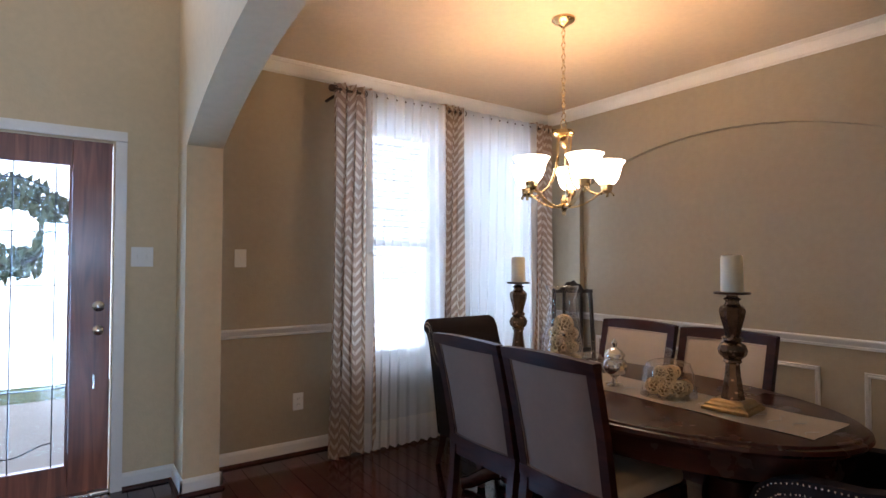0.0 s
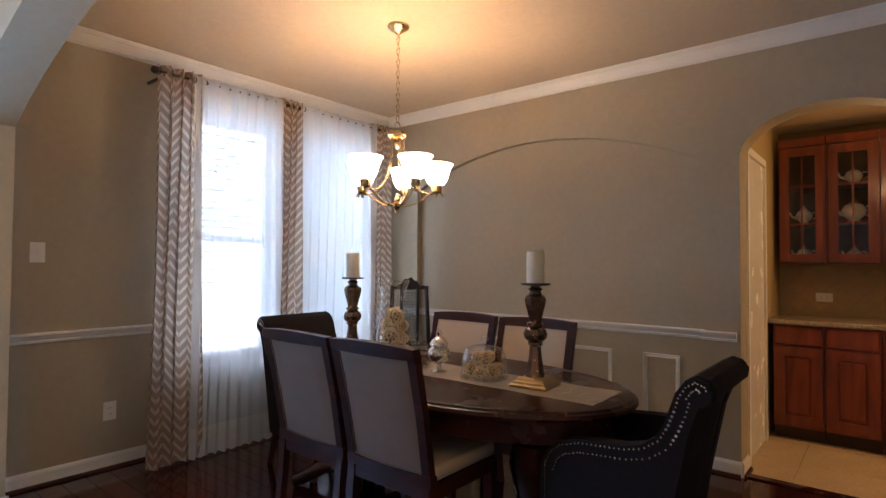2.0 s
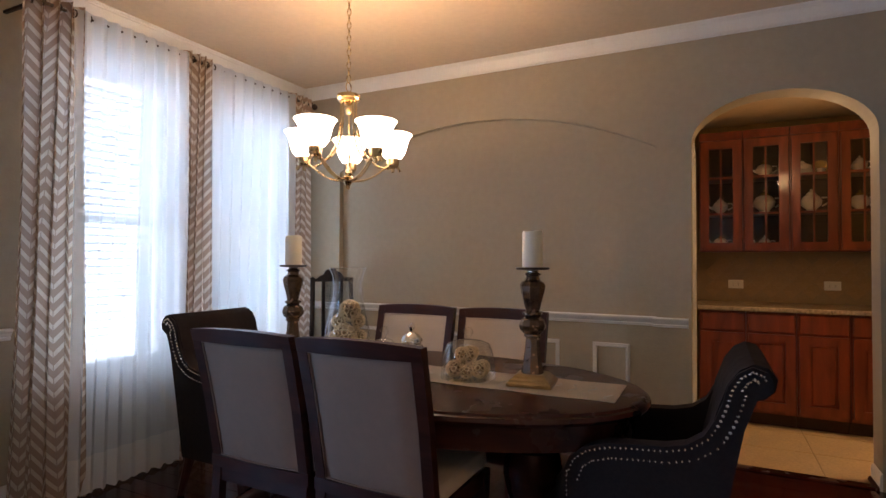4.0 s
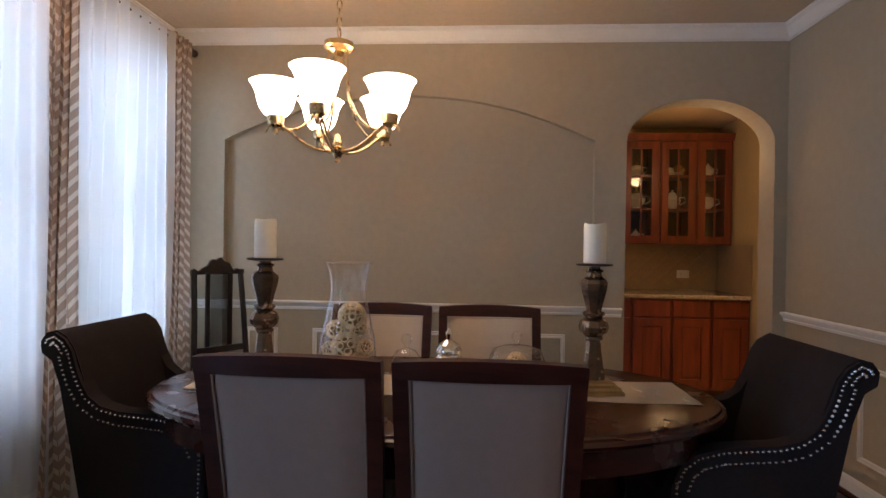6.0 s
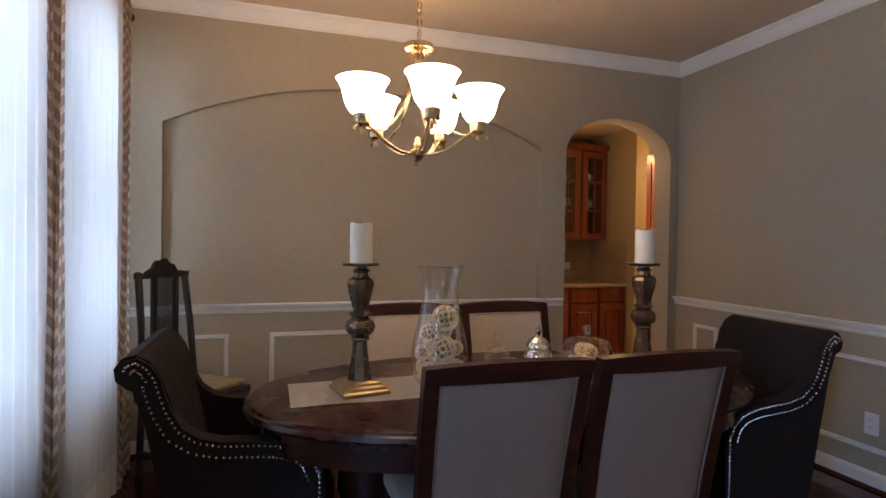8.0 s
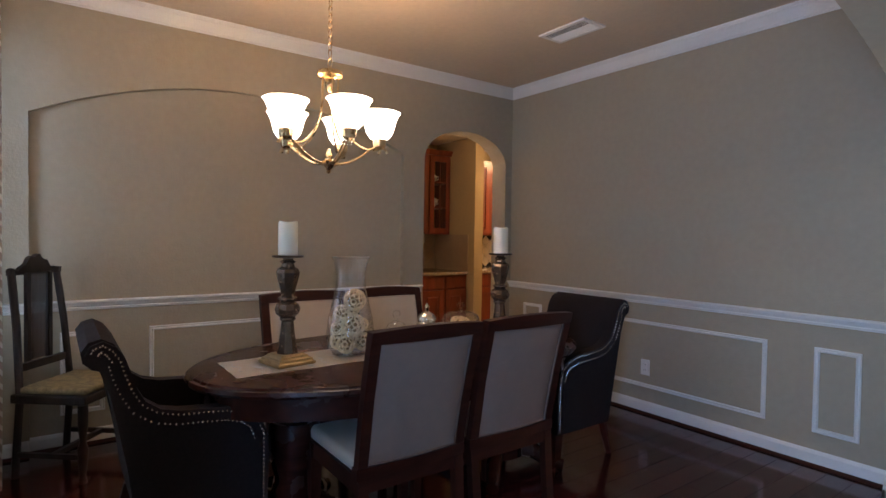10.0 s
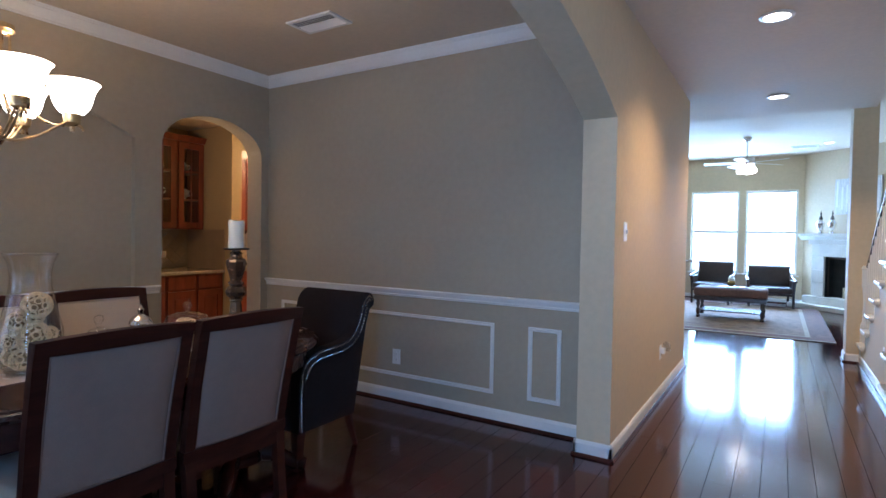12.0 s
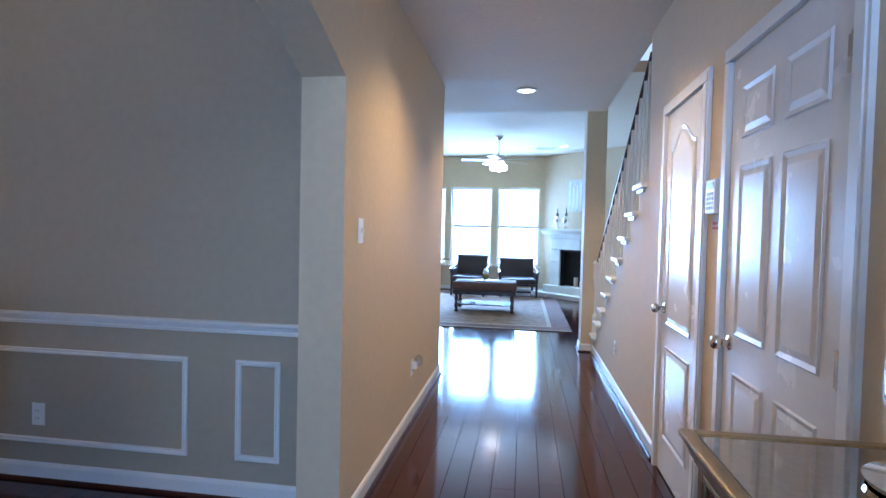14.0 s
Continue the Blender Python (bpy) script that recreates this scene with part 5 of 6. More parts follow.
plate("wall_outlet", "white outlet in the tile backsplash", pose(4.934, 0.72, 1.05, 0, 90, -90), kind="outlet")
plate("wall_outlet", "white outlet in the tile backsplash", pose(4.934, 0.02, 1.05, 0, 90, -90), kind="outlet")


def teapot(m, s, label, gilt):
    t = thing("teapot", label, "teapot", m, "china in the cabinets")
    part("body", lathe([(0.03 * s, 0), (0.034 * s, 0.006 * s), (0.026 * s, 0.014 * s), (0.055 * s, 0.04 * s), (0.062 * s, 0.07 * s), (0.045 * s, 0.10 * s), (0.03 * s, 0.108 * s)], 20), CHINA, t, smooth=True)
    part("lid", lathe([(0.032 * s, 0.108 * s), (0.022 * s, 0.125 * s), (0.006 * s, 0.132 * s), (0.010 * s, 0.142 * s), (0.001, 0.150 * s)], 18), GOLDCHINA if gilt else CHINA, t, "", True)
    part("spout", tube([(0, 0.05 * s, 0.05 * s), (0, 0.085 * s, 0.065 * s), (0, 0.10 * s, 0.10 * s)], [0.014 * s, 0.009 * s, 0.006 * s], 8), CHINA, t, smooth=True)
    part("handle", tube([(0, -0.055 * s, 0.09 * s), (0, -0.09 * s, 0.09 * s), (0, -0.10 * s, 0.06 * s), (0, -0.058 * s, 0.035 * s)], 0.006 * s, 8), CHINA, t, smooth=True)


def plates(m):
    t = thing("plate_stack", "stack of white china plates with a covered dish", "plates", m, "china in the cabinets")
    for i in range(5):
        part("plate", lathe([(0.05, 0.008 * i), (0.085, 0.008 * i + 0.006), (0.082, 0.008 * i + 0.009), (0.001, 0.008 * i + 0.004)], 22), CHINA, t, smooth=True)
    part("cover", lathe([(0.07, 0.045), (0.065, 0.08), (0.02, 0.10), (0.012, 0.115), (0.001, 0.118)], 22), CHINA, t, smooth=True)


for y, z, s, g in ((0.84, 1.351, 0.9, 1), (0.84, 1.656, 1.0, 0), (0.51, 1.351, 0.8, 0), (0.51, 1.656, 1.35, 1), (0.51, 1.956, 1.0, 1), (0.18, 1.656, 1.25, 0), (-0.14, 1.656, 1.1, 1), (-0.14, 1.956, 0.9, 0)):
    teapot(pose(4.79, y, z), s, "white china teapot with gilt lid in the cabinet" if g else "white china teapot in the cabinet", g)
plates(pose(4.79, 0.24, 1.956))
t = thing("china_cup", "standing gilt-edged saucer and cup in the cabinet", "cup", pose(4.82, 0.11, 1.956), "china in the cabinets")
part("saucer", lathe([(0.001, 0.0), (0.03, 0.002), (0.06, 0.012), (0.062, 0.015), (0.03, 0.006), (0.001, 0.004)], 22), GOLDCHINA, t, "gilt saucer", True, pose(0.03, 0, 0.062, 0, -80))
part("cup", lathe([(0.015, 0), (0.03, 0.03), (0.034, 0.05)], 18, (-0.02, 0, 0)), CHINA, t, smooth=True)
# pantry door in its casing, and the kitchen run seen through the passage
casing("pantry_door_casing", "x", 1.04, -1, 3.53, 4.13, 2.05)
pd = thing("pantry_door", "white panelled pantry door", "door", pose(0, 0, 0))
pd["kind"] = "structure"
part("door_leaf", boxes((3.53, 4.13, 1.032, 1.0395, 0.01, 2.05)), DOORWHITE, pd)
kb = thing("kitchen_base_cabinet", "cherry kitchen base cabinets", "cabinet", pose(0, 0, 0))
part("carcass", boxes((4.35, 4.945, -2.2, -0.435, 0.0, 0.865)), CABWOOD, kb)
cab_door(kb, -0.90, -0.45, 4.35, 0.12, 0.70, False)
part("drawer_front", rbox(4.33, 4.349, -0.90, -0.45, 0.72, 0.85, 0.006, 1), CABWOOD, kb)
kw = thing("kitchen_worktop", "speckled granite kitchen worktop on cabinets", "worktop", pose(0, 0, 0))
part("slab", rbox(4.31, 4.945, -2.2, -0.435, 0.867, 0.902, 0.008), GRANITE, kw)
ku = thing("kitchen_wall_cabinet", "cherry kitchen wall cabinet", "cabinet", pose(0, 0, 0))
part("carcass", boxes((4.63, 4.948, -2.2, -0.435, 1.33, 2.27)), CABWOOD, ku)
cab_door(ku, -0.90, -0.445, 4.63, 1.345, 2.25, False)
ks = thing("kitchen_splash", "pale diagonal tile splashback in the kitchen", "backsplash", pose(0, 0, 0))
ks["kind"] = "structure"
part("grout", boxes((4.940, 4.949, -2.2, -0.435, 0.903, 1.329)), SOOT, ks, "dark grout")
PALETILE = mat("pale_tile", (0.66, 0.60, 0.52), 0.3, var=0.06, scale=12)
kt = None
for i in range(0, 13):
    for j in range(0, 5):
        y, z = -2.12 + 0.142 * i + (0.071 if j % 2 else 0), 0.972 + 0.071 * j
        if y < -0.50 and z < 1.27:
            if kt is None:
                o = part("tile", rbox(-0.003, 0.003, -0.0485, 0.0485, -0.0485, 0.0485, 0.0015, 1), PALETILE, ks)
                kt = o.data
            else:
                o = new("tile", kt)
                o.parent = ks
            o.matrix_local = pose(4.938, y, z, 45)

# ---- hall console with mirrored top ----
CZ = 0.985
cn = thing("mirrored_console", "mirrored console chest with champagne gilt edges in the hall", "console", pose(0, 0, 0))


def console_bay(y0, y1, xf, z):
    for i, (o, a, b) in enumerate(((0.0, z - 0.014, z), (0.008, z - 0.026, z - 0.015), (0.014, z - 0.040, z - 0.027), (0.022, z - 0.055, z - 0.041))):
        x1 = xf - o
        part("gilt_edge", rbox(x1 - 0.028, x1, y0 + o, y1 - o, a, b, 0.004, 2), GILT, cn)
        part("gilt_edge", rbox(WX + 0.03, x1 - 0.0285, y0 + o, y0 + o + 0.028, a, b, 0.004, 2), GILT, cn)
    part("mirror_top", boxes((WX + 0.03, xf - 0.03, y0 + 0.03, y1 - 0.004, z - 0.012, z - 0.003)), MIRROR, cn, "mirrored top panel")
    part("body", boxes((WX + 0.03, xf - 0.05, y0 + 0.035, y1 - 0.02, 0.12, z - 0.056)), MIRROR, cn)
    for ya in (y0 + 0.03, y1 - 0.055):
        part("corner_post", rbox(xf - 0.062, xf - 0.030, ya, ya + 0.032, 0.0, z - 0.056, 0.005), GILT, cn)
    for za, zb in ((0.15, 0.40), (0.42, 0.66), (0.68, z - 0.075)):
        d = part("drawer_front", rbox(xf - 0.050, xf - 0.036, y0 + 0.072, y1 - 0.066, za, zb, 0.006, 1), MIRROR, cn, "mirrored drawer front")
        part("gilt_bead", rbox(xf - 0.044, xf - 0.028, y0 + 0.066, y1 - 0.060, zb + 0.001, zb + 0.015, 0.004), GILT, cn)
        part("drawer_knob", lathe([(0.006, 0), (0.006, 0.016), (0.016, 0.022), (0.018, 0.032), (0.010, 0.040), (0.001, 0.042)], 16), NICKEL, d, "fluted crystal knob", True, pose(xf - 0.036, (y0 + y1) / 2, (za + zb) / 2, 0, 90))


console_bay(1.385, 1.84, -1.075, CZ)
console_bay(1.84, 2.74, -1.015, CZ)
console_bay(2.74, 3.19, -1.075, CZ)
sv = thing("silver_vase", "tall mirrored silver vase on a round foot on the console", "vase", pose(-1.392, 1.598, CZ + 0.001) @ Matrix.Scale(1.28, 4))
part("foot", lathe([(0.075, 0), (0.078, 0.006), (0.05, 0.014), (0.020, 0.022), (0.016, 0.035)], 36), SILVER, sv, smooth=True)
part("body", lathe([(0.016, 0.035), (0.045, 0.055), (0.062, 0.10), (0.060, 0.15), (0.045, 0.24), (0.038, 0.32), (0.044, 0.40), (0.060, 0.45), (0.058, 0.452), (0.04, 0.40), (0.034, 0.32)], 40), SILVER, sv, smooth=True)

# ---- staircase ----
st = thing("staircase", "staircase with white balusters and dark handrail", "staircase", pose(0, 0, 0))
for y, z in steps:
    part("tread", rbox(-2.64, WX + 0.045, y - 0.03, y + 0.286, z - 0.002, z + 0.032, 0.008), WHITE, st, "white nosed tread end")
    part("riser", boxes((-2.64, WX - 0.122, y, y + 0.018, z - 0.186, z - 0.003)), WHITE, st)
    part("tread_bracket", boxes((WX + 0.001, WX + 0.016, y + 0.0, y + 0.20, z - 0.028, z - 0.003)), WHITE, st)
    for k in (0.06, 0.20):
        yy = y + k
        zr = 0.20 + 0.65 * (yy + 3.90) + 0.87
        part("baluster", lathe([(0.014, z + 0.03), (0.014, z + 0.14), (0.010, z + 0.17), (0.015, z + 0.30), (0.009, zr - 0.22), (0.013, zr - 0.16), (0.010, zr - 0.01)], 8, (WX - 0.035, yy, 0)), WHITE, st, smooth=True)
hr = [(WX - 0.035, -4.0 + 0.1 * i, 0.20 + 0.65 * (0.1 * i - 0.1) + 0.87) for i in range(26)]
part("newel_post", lathe([(0.045, 0.0), (0.045, 0.42), (0.030, 0.46), (0.026, 0.70), (0.038, 0.82), (0.045, 0.85), (0.045, 1.02), (0.052, 1.03), (0.040, 1.06), (0.001, 1.07)], square=True, centre=(WX - 0.035, -3.965, 0)), WHITE, st, "white newel post")
part("handrail", tube(hr, 0.015, 10), DARKWOOD, st, "dark wooden handrail", True)

# ---- living room ----
rg = thing("area_rug", "faded red and beige oriental rug on the living room floor", "rug", pose(0, 0, 0))
RUG = mat("oriental_rug_field", (0.30, 0.20, 0.14), 0.95, var=0.55, scale=9, bump=0.3, bscale=200)
RUGB = mat("oriental_rug_border", (0.20, 0.11, 0.085), 0.95, var=0.6, scale=14, bump=0.3, bscale=200)
RUGC = mat("rug_cream_guard", (0.46, 0.37, 0.27), 0.95, var=0.3, scale=20)
part("field", boxes((-1.15, 1.75, -9.0, -5.52, 0.001, 0.011)), RUG, rg)
for b in ((-1.47, 2.07, -9.32, -9.0), (-1.47, 2.07, -5.52, -5.20), (-1.47, -1.15, -9.0, -5.52), (1.75, 2.07, -9.0, -5.52)):
    part("border", boxes((*b, 0.001, 0.010)), RUGB, rg)
for b in ((-1.2, 1.8, -9.06, -9.0), (-1.2, 1.8, -5.53, -5.47), (-1.47, 2.07, -5.23, -5.17), (-1.20, -1.14, -9.0, -5.53)):
    part("guard_stripe", boxes((*b, 0.0105, 0.0125)), RUGC, rg)
ot = thing("ottoman", "dark carved ottoman with striped upholstered top and slatted shelf", "ottoman", pose(-0.13, -6.95, 0))
part("cushion", rbox(-0.54, 0.54, -0.36, 0.36, 0.38, 0.52, 0.035, 3), STRIPE, ot, "striped tapestry top", True)
part("frame", rbox(-0.53, 0.53, -0.35, 0.35, 0.31, 0.38, 0.01), DARKWOOD, ot)
for sx in (-1, 1):
    for sy in (-1, 1):
        part("leg", lathe([(0.030, 0.012), (0.036, 0.04), (0.020, 0.06), (0.034, 0.09), (0.034, 0.15), (0.018, 0.18), (0.036, 0.24), (0.022, 0.28), (0.038, 0.31)], 14, (sx * 0.47, sy * 0.29, 0)), DARKWOOD, ot, smooth=True)
for i in range(9):
    part("shelf_slat", boxes((-0.46, 0.46, -0.28 + 0.065 * i, -0.24 + 0.065 * i, 0.12, 0.135)), DARKWOOD, ot)
tr = thing("serving_tray", "dark oval tray on the ottoman", "tray", pose(-0.13, -6.95, 0.522))
part("dish", lathe([(0.14, 0), (0.17, 0.012), (0.165, 0.014), (0.001, 0.006)], 28, sx=1.2), DARKWOOD, tr, smooth=True)
bw = thing("ceramic_bowl", "white and gold lidded ceramic bowl on the tray", "bowl", pose(-0.13, -6.95, 0.537))
part("body", lathe([(0.03, 0), (0.055, 0.03), (0.065, 0.07), (0.05, 0.10)], 20), GOLDCHINA, bw, smooth=True)
part("lid", lathe([(0.05, 0.10), (0.055, 0.13), (0.03, 0.165), (0.001, 0.175)], 20), CHINA, bw, smooth=True)


def arm_chair(m):
    t = thing("leather_armchair", "dark brown leather armchair with wooden frame by the window", "armchair", m, "living room armchairs")
    bm = rbox(-0.31, 0.31, -0.06, 0.06, 0.40, 0.90, 0.03, 3)
    part("backrest", bm, LEATHER, t, "tufted leather back", True, pose(0, -0.30, 0, 8))
    part("back_frame", rbox(-0.33, 0.33, -0.045, 0.045, 0.88, 0.92, 0.012), DARKWOOD, t, "", False, pose(0, -0.30, 0, 8))
    part("seat", rbox(-0.30, 0.30, -0.28, 0.32, 0.33, 0.46, 0.035, 3), LEATHER, t, "leather seat cushion", True)
    part("seat_frame", boxes((-0.31, 0.31, -0.29, 0.31, 0.28, 0.33)), DARKWOOD, t)
    for s in (-1, 1):
        part("arm", tube([(s * 0.32, -0.34, 0.68), (s * 0.335, -0.1, 0.645), (s * 0.335, 0.2, 0.63), (s * 0.335, 0.30, 0.60)], 0.024, 8), DARKWOOD, t, smooth=True)
        part("arm_pad", rbox(s * 0.32 - 0.02, s * 0.32 + 0.02, -0.30, 0.24, 0.36, 0.60, 0.012), LEATHER, t)
        part("front_leg", tube([(s * 0.31, 0.28, 0.0), (s * 0.31, 0.28, 0.30), (s * 0.33, 0.27, 0.61)], 0.020, 8), DARKWOOD, t, smooth=True)
        part("back_leg", tube([(s * 0.29, -0.36, 0.0), (s * 0.29, -0.30, 0.30)], 0.020, 8), DARKWOOD, t, smooth=True)
    return t


c1 = arm_chair(pose(0.37, -9.20, 0, 0, 0, -3) @ Matrix.Diagonal((1.1, 1.05, 0.94, 1)))
copy_thing(c1, pose(-0.66, -9.30, 0, 0, 0, 5) @ Matrix.Diagonal((1.1, 1.05, 0.94, 1)))
# ceiling fan
fn = thing("ceiling_fan", "brushed nickel ceiling fan with white blades and lit globes", "ceiling fan", pose(-0.28, -7.5, 0))
part("canopy", lathe([(0.07, 3.13), (0.07, 3.10), (0.02, 3.05), (0.001, 3.05)], 20), NICKEL, fn, smooth=True)
part("downrod", tube([(0, 0, 3.06), (0, 0, 2.76)], 0.012, 8), NICKEL, fn)
part("motor", lathe([(0.03, 2.78), (0.11, 2.76), (0.13, 2.72), (0.12, 2.66), (0.06, 2.62), (0.04, 2.60), (0.001, 2.60)], 24), NICKEL, fn, smooth=True)
for i in range(5):
    bl = part("blade", rbox(0.14, 0.68, -0.07, 0.07, -0.004, 0.004, 0.003, 1), FANWHITE, fn, "", False, pose(0, 0, 2.68, 0, 0, 72 * i + 8) @ pose(0, 0, 0, 10))
    part("blade_iron", boxes((0.10, 0.20, -0.02, 0.02, -0.010, -0.005)), NICKEL, bl)
for i in range(3):
    a = radians(120 * i + 30)
    part("globe", lathe([(0.025, 0.0), (0.05, -0.03), (0.065, -0.07), (0.055, -0.11), (0.001, -0.13)], 18, (0.11 * math.cos(a), 0.11 * math.sin(a), 2.61)), BULB, fn, "lit glass globe", True)
# corner fireplace on the diagonal wall
FM = pose(-2.05, -9.37, 0, 0, 0, -45)
fp = thing("fireplace", "cream cast stone corner fireplace with mantel and raised hearth", "fireplace", FM)
part("hearth", rbox(-1.0, 1.0, 0.0, 0.55, 0.0, 0.09, 0.012), STONE, fp)
part("plinth", rbox(-0.85, 0.85, 0.0, 0.34, 0.09, 0.24, 0.01), STONE, fp)
for s in (-1, 1):
    for k in range(3):
        part("jamb_block", rbox(min(s * 0.47, s * 0.74), max(s * 0.47, s * 0.74), 0.0, 0.24, 0.243 + 0.262 * k, 0.502 + 0.262 * k, 0.008), STONE, fp)
part("lintel", rbox(-0.74, 0.74, 0.0, 0.24, 1.03, 1.27, 0.008), STONE, fp)
part("keystone", rbox(-0.10, 0.10, 0.0, 0.26, 1.03, 1.27, 0.008), STONE, fp)
part("frieze", rbox(-0.80, 0.80, 0.0, 0.27, 1.272, 1.36, 0.01), STONE, fp)
part("mantel_shelf", prism([(0.0, 1.36), (0.28, 1.36), (0.34, 1.42), (0.37, 1.425), (0.37, 1.48), (0.0, 1.48)], "x", -0.95, 0.95), STONE, fp)
part("firebox", boxes((-0.47, 0.47, 0.005, 0.02, 0.24, 1.03), (-0.47, -0.45, 0.02, 0.2, 0.24, 1.03), (0.45, 0.47, 0.02, 0.2, 0.24, 1.03)), SOOT, fp, "black firebox")
part("screen_frame", boxes((-0.45, 0.45, 0.15, 0.165, 0.98, 1.03), (-0.45, -0.42, 0.15, 0.165, 0.24, 0.98), (0.42, 0.45, 0.15, 0.165, 0.24, 0.98)), BRONZE, fp)
for x in (0.35, 0.60):
    u = thing("lidded_urn", "slender silver lidded urn on the mantel", "urn", FM @ pose(x, 0.2, 1.481), "urns on the mantel")
    part("body", lathe([(0.05, 0), (0.05, 0.02), (0.015, 0.05), (0.06, 0.12), (0.075, 0.20), (0.03, 0.27), (0.04, 0.28)], 18), SILVER, u, smooth=True)
    part("lid", lathe([(0.042, 0.28), (0.02, 0.34), (0.008, 0.36), (0.016, 0.39), (0.004, 0.45), (0.001, 0.46)], 16), BRONZE, u, smooth=True)
ar = thing("wall_art", "pale grey abstract canvas above the mantel", "painting", FM @ pose(0.0, 0.012, 2.2))
part("canvas", boxes((-0.45, 0.45, 0.0, 0.035, -0.34, 0.34)), PAINTGREY, ar)
for i in range(9):
    x = -0.40 + 0.1 * i
    part("paint_stroke", boxes((x - 0.018, x + 0.018, 0.035, 0.037, -0.30 + 0.05 * (i % 3), 0.30 - 0.04 * (i % 4))), WHITE, ar)

for k, (x, r, h) in enumerate(((-0.16, 0.045, 0.16), (-0.03, 0.040, 0.12), (0.12, 0.045, 0.20))):
    c = thing("hearth_candle", "cream pillar candle standing in the dark firebox", "candle", FM @ pose(x, 0.10, 0.241), "candles in the firebox")
    part("wax", lathe([(r, 0.0), (r, h), (r * 0.8, h + 0.003), (r * 0.7, h - 0.006), (0.001, h - 0.008)], 18), WAX, c, smooth=True)
    part("wick", tube([(0, 0, h - 0.008), (0.001, 0, h + 0.01)], 0.0015, 5), SOOT, c)
t = thing("living_ceiling_vent", "white slatted air vent in the living room ceiling", "vent", pose(-1.16, -9.0, 3.13))
part("vent_frame", boxes((-0.22, 0.22, -0.12, -0.09, -0.012, 0), (-0.22, 0.22, 0.09, 0.12, -0.012, 0), (-0.22, -0.19, -0.09, 0.09, -0.012, 0), (0.19, 0.22, -0.09, 0.09, -0.012, 0)), WHITE, t)
part("backing", boxes((-0.19, 0.19, -0.09, 0.09, -0.002, -0.0005)), SOOT, t)
for k in range(8):
    part("slat", boxes((-0.19, 0.19, -0.009, 0.009, -0.001, 0.001)), WHITE, t, "", False, pose(0, -0.077 + 0.022 * k, -0.008, 40))
t = thing("recessed_light", "lit round recessed light in the living room ceiling", "ceiling light", pose(-1.52, -8.7, 3.13))
part("trim_ring", lathe([(0.072, 0.0), (0.098, -0.001), (0.098, -0.006), (0.075, -0.010), (0.072, 0.0)], 28), WHITE, t, smooth=True)
part("lens", lathe([(0.074, -0.002), (0.06, -0.006), (0.001, -0.008)], 28), BULB, t, smooth=True)
t = thing("door_lever", "satin nickel lever handle at the end of the hall wall", "door handle", pose(0.05, -2.60, 1.09))
part("rose", lathe([(0.001, 0), (0.030, 0), (0.028, 0.008), (0.012, 0.012), (0.012, 0.045), (0.001, 0.046)], 18), NICKEL, t, "", True, pose(0, 0, 0, 90))
part("lever", tube([(0.0, -0.04, 0), (-0.03, -0.045, 0.002), (-0.09, -0.045, 0.006), (-0.125, -0.042, 0.0)], [0.010, 0.010, 0.009, 0.007], 10), NICKEL, t, smooth=True)

# ---- floors, planks and tiles ----
struct("subfloor", boxes((-3.5, NX + 0.03, -10.4, WY + 0.18, -0.12, -0.006), (NX + 0.03, 5.05, -10.4, -3.2, -0.12, -0.006), (NX + 0.03, 5.05, -3.2, 1.3, -0.12, -0.010)), SUBFLOOR, "dark underside of the floor", "floor")
fl = thing("floor", "dark glossy cherry plank floor", "floor", pose(0, 0, 0))
fl["kind"] = "structure"
bm = bmesh.new()
v0 = [bm.verts.new((x, y, -0.005)) for x, y in ((0, 0), (1, 0), (1, 1), (0, 1))]
v1 = [bm.verts.new((x, y, 0)) for x, y in ((0.012, 0.001), (0.988, 0.001), (0.988, 0.999), (0.012, 0.999))]
bm.faces.new(v1)
for i in range(4):
    bm.faces.new((v0[i], v0[(i + 1) % 4], v1[(i + 1) % 4], v1[i]))
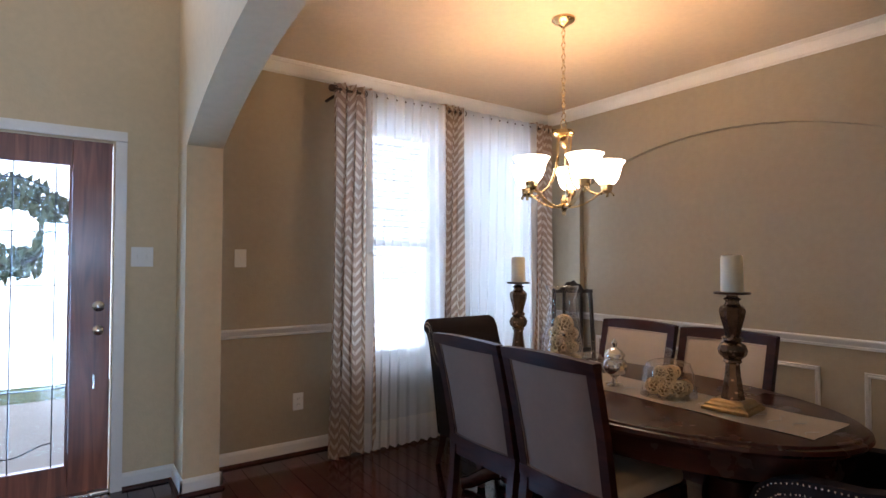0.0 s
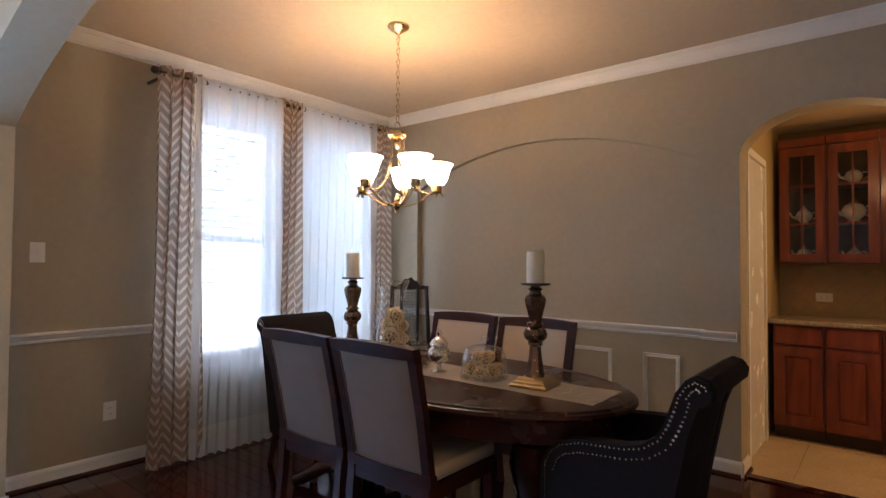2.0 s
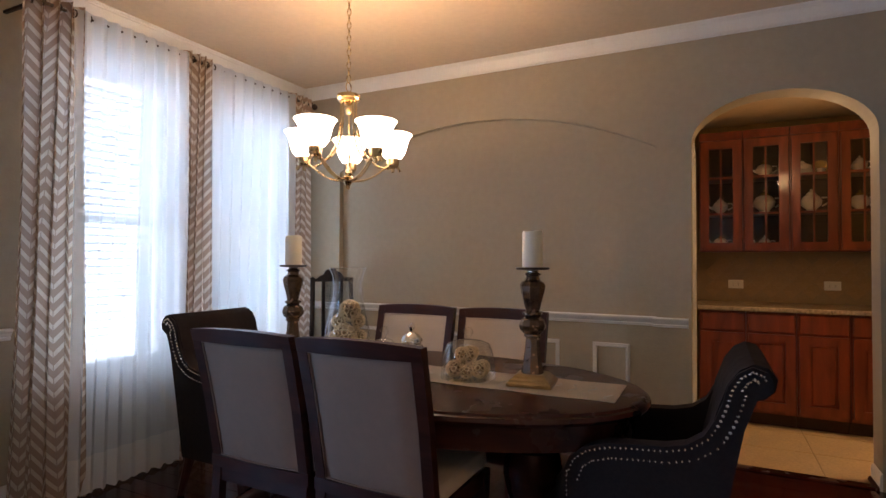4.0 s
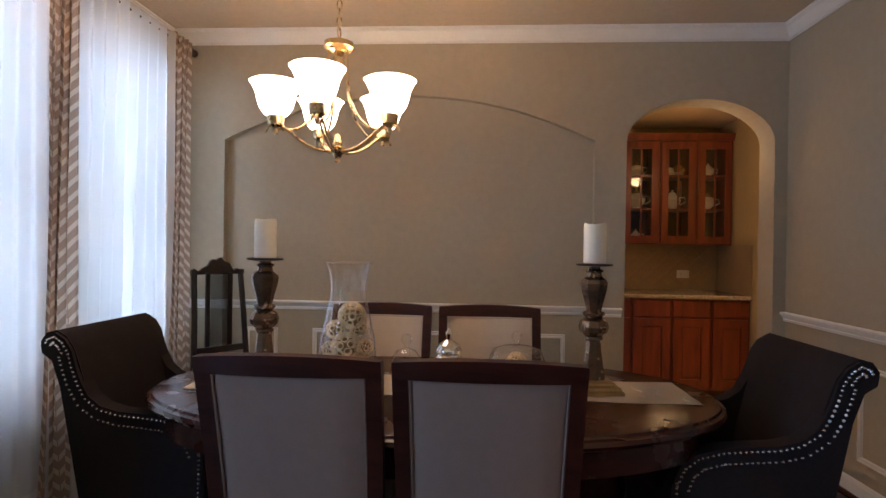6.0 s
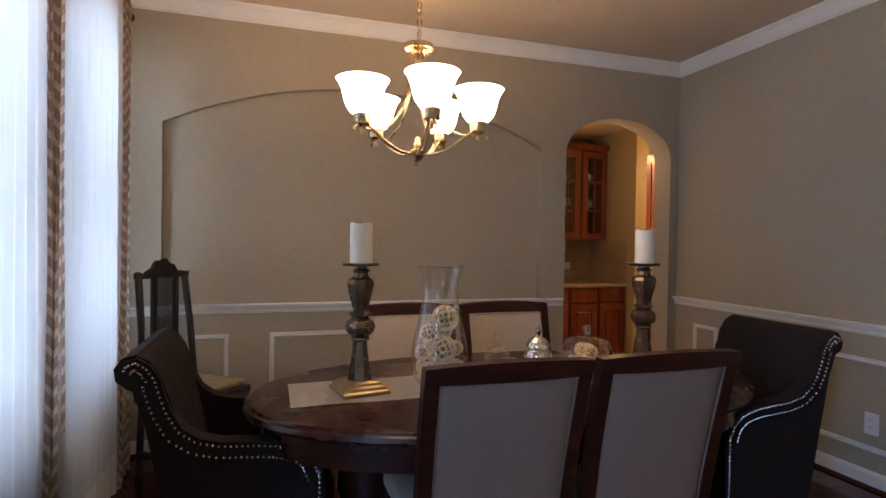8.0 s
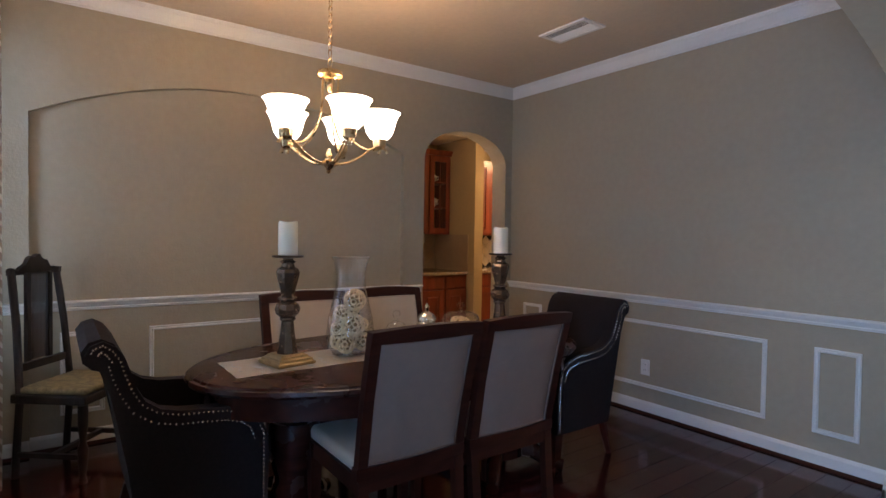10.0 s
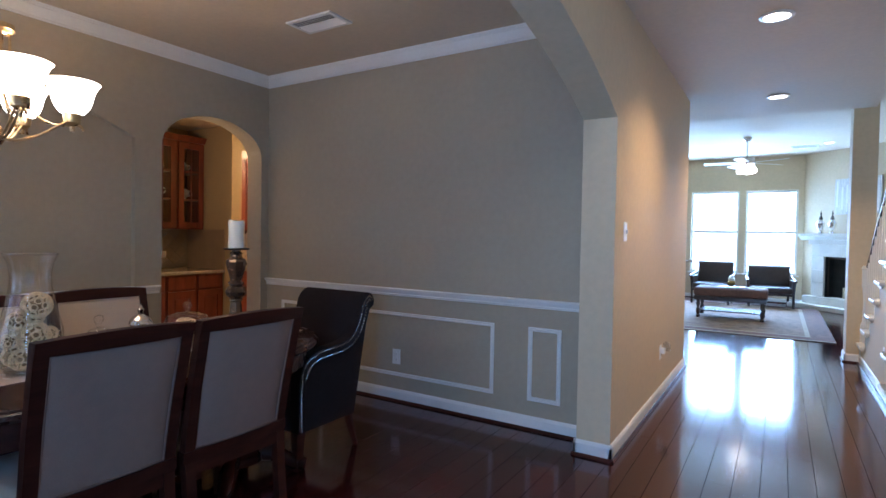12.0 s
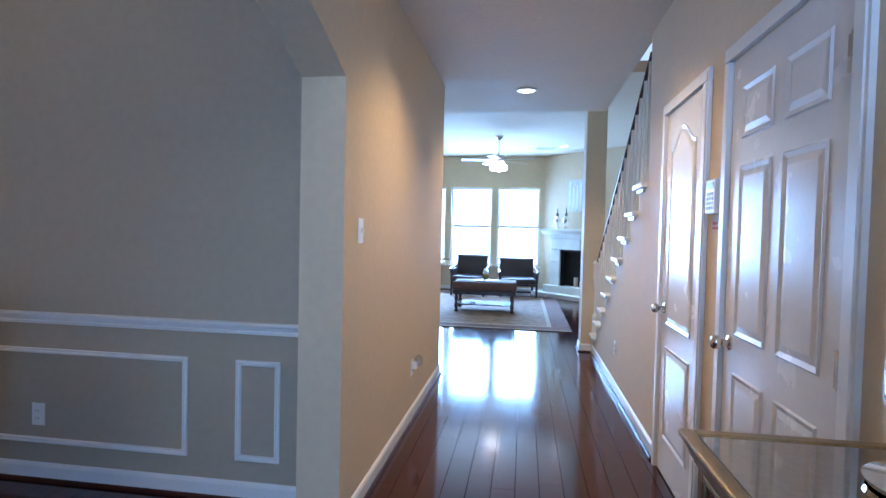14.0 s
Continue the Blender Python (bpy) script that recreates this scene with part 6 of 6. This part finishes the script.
first = part("plank", bm, FLOORWOOD, fl)
pm = first.data
rest = bmesh.new()
rng = random.Random(7)
count, PW = 0, 0.127
x = -3.3
while x < 4.1:
    y = -10.3 - rng.uniform(0, 1.2)
    while y < WY + 0.02:
        ln = rng.uniform(0.7, 1.6)
        y1 = min(y + ln, WY + 0.02)
        inside = y1 > -10.3 and not (x > NX + 0.02 and y1 > -3.1)
        x1 = min(x + PW, NX + 0.02) if y1 > -3.1 and x < NX + 0.02 else x + PW
        if inside and x1 - x > 0.02:
            if -1.7 < x < 0.0 and y > -5.2 and count < 300 or (0 <= x < 2.4 and y > -0.1 and count < 300):
                ob = first if count == 0 else new("plank", pm)
                ob.parent = fl
                ob.location, ob.scale = (x, y, 0), (x1 - x, y1 - y, 1)
                count += 1
            else:
                vs = [rest.verts.new(c) for c in ((x + 0.0012, y + 0.001, 0), (x1 - 0.0012, y + 0.001, 0), (x1 - 0.0012, y1 - 0.001, 0), (x + 0.0012, y1 - 0.001, 0))]
                ws = [rest.verts.new((c.co.x, c.co.y, -0.005)) for c in vs]
                rest.faces.new(vs)
                for i in range(4):
                    rest.faces.new((vs[i], ws[i], ws[(i + 1) % 4], vs[(i + 1) % 4]))
        y = y1 + 0.0
    x += PW
tagged(part("far_planks", rest, FLOORWOOD, fl), kind="stuff")
tf = thing("floor_tile", "beige stone tile pantry floor", "floor", pose(0, 0, 0))
tf["kind"] = "structure"
tm = None
for i in range(4):
    for j in range(10):
        if tm is None:
            ob = part("tile", rbox(0.003, 0.447, 0.003, 0.447, -0.012, 0.0, 0.002, 1), TILE, tf)
            tm = ob.data
        else:
            ob = new("tile", tm)
            ob.parent = tf
        ob.location = (NX + 0.085 + 0.45 * i, -3.28 + 0.45 * j, 0)
part("grout_bed", boxes((NX + 0.08, 5.0, -3.2, 1.2, -0.010, -0.004)), GROUT, tf)
struct("wood_threshold", rbox(NX + 0.015, NX + 0.085, 0.08, 1.02, -0.01, 0.010, 0.005), TABLEWOOD, "dark wooden threshold strip", "threshold")
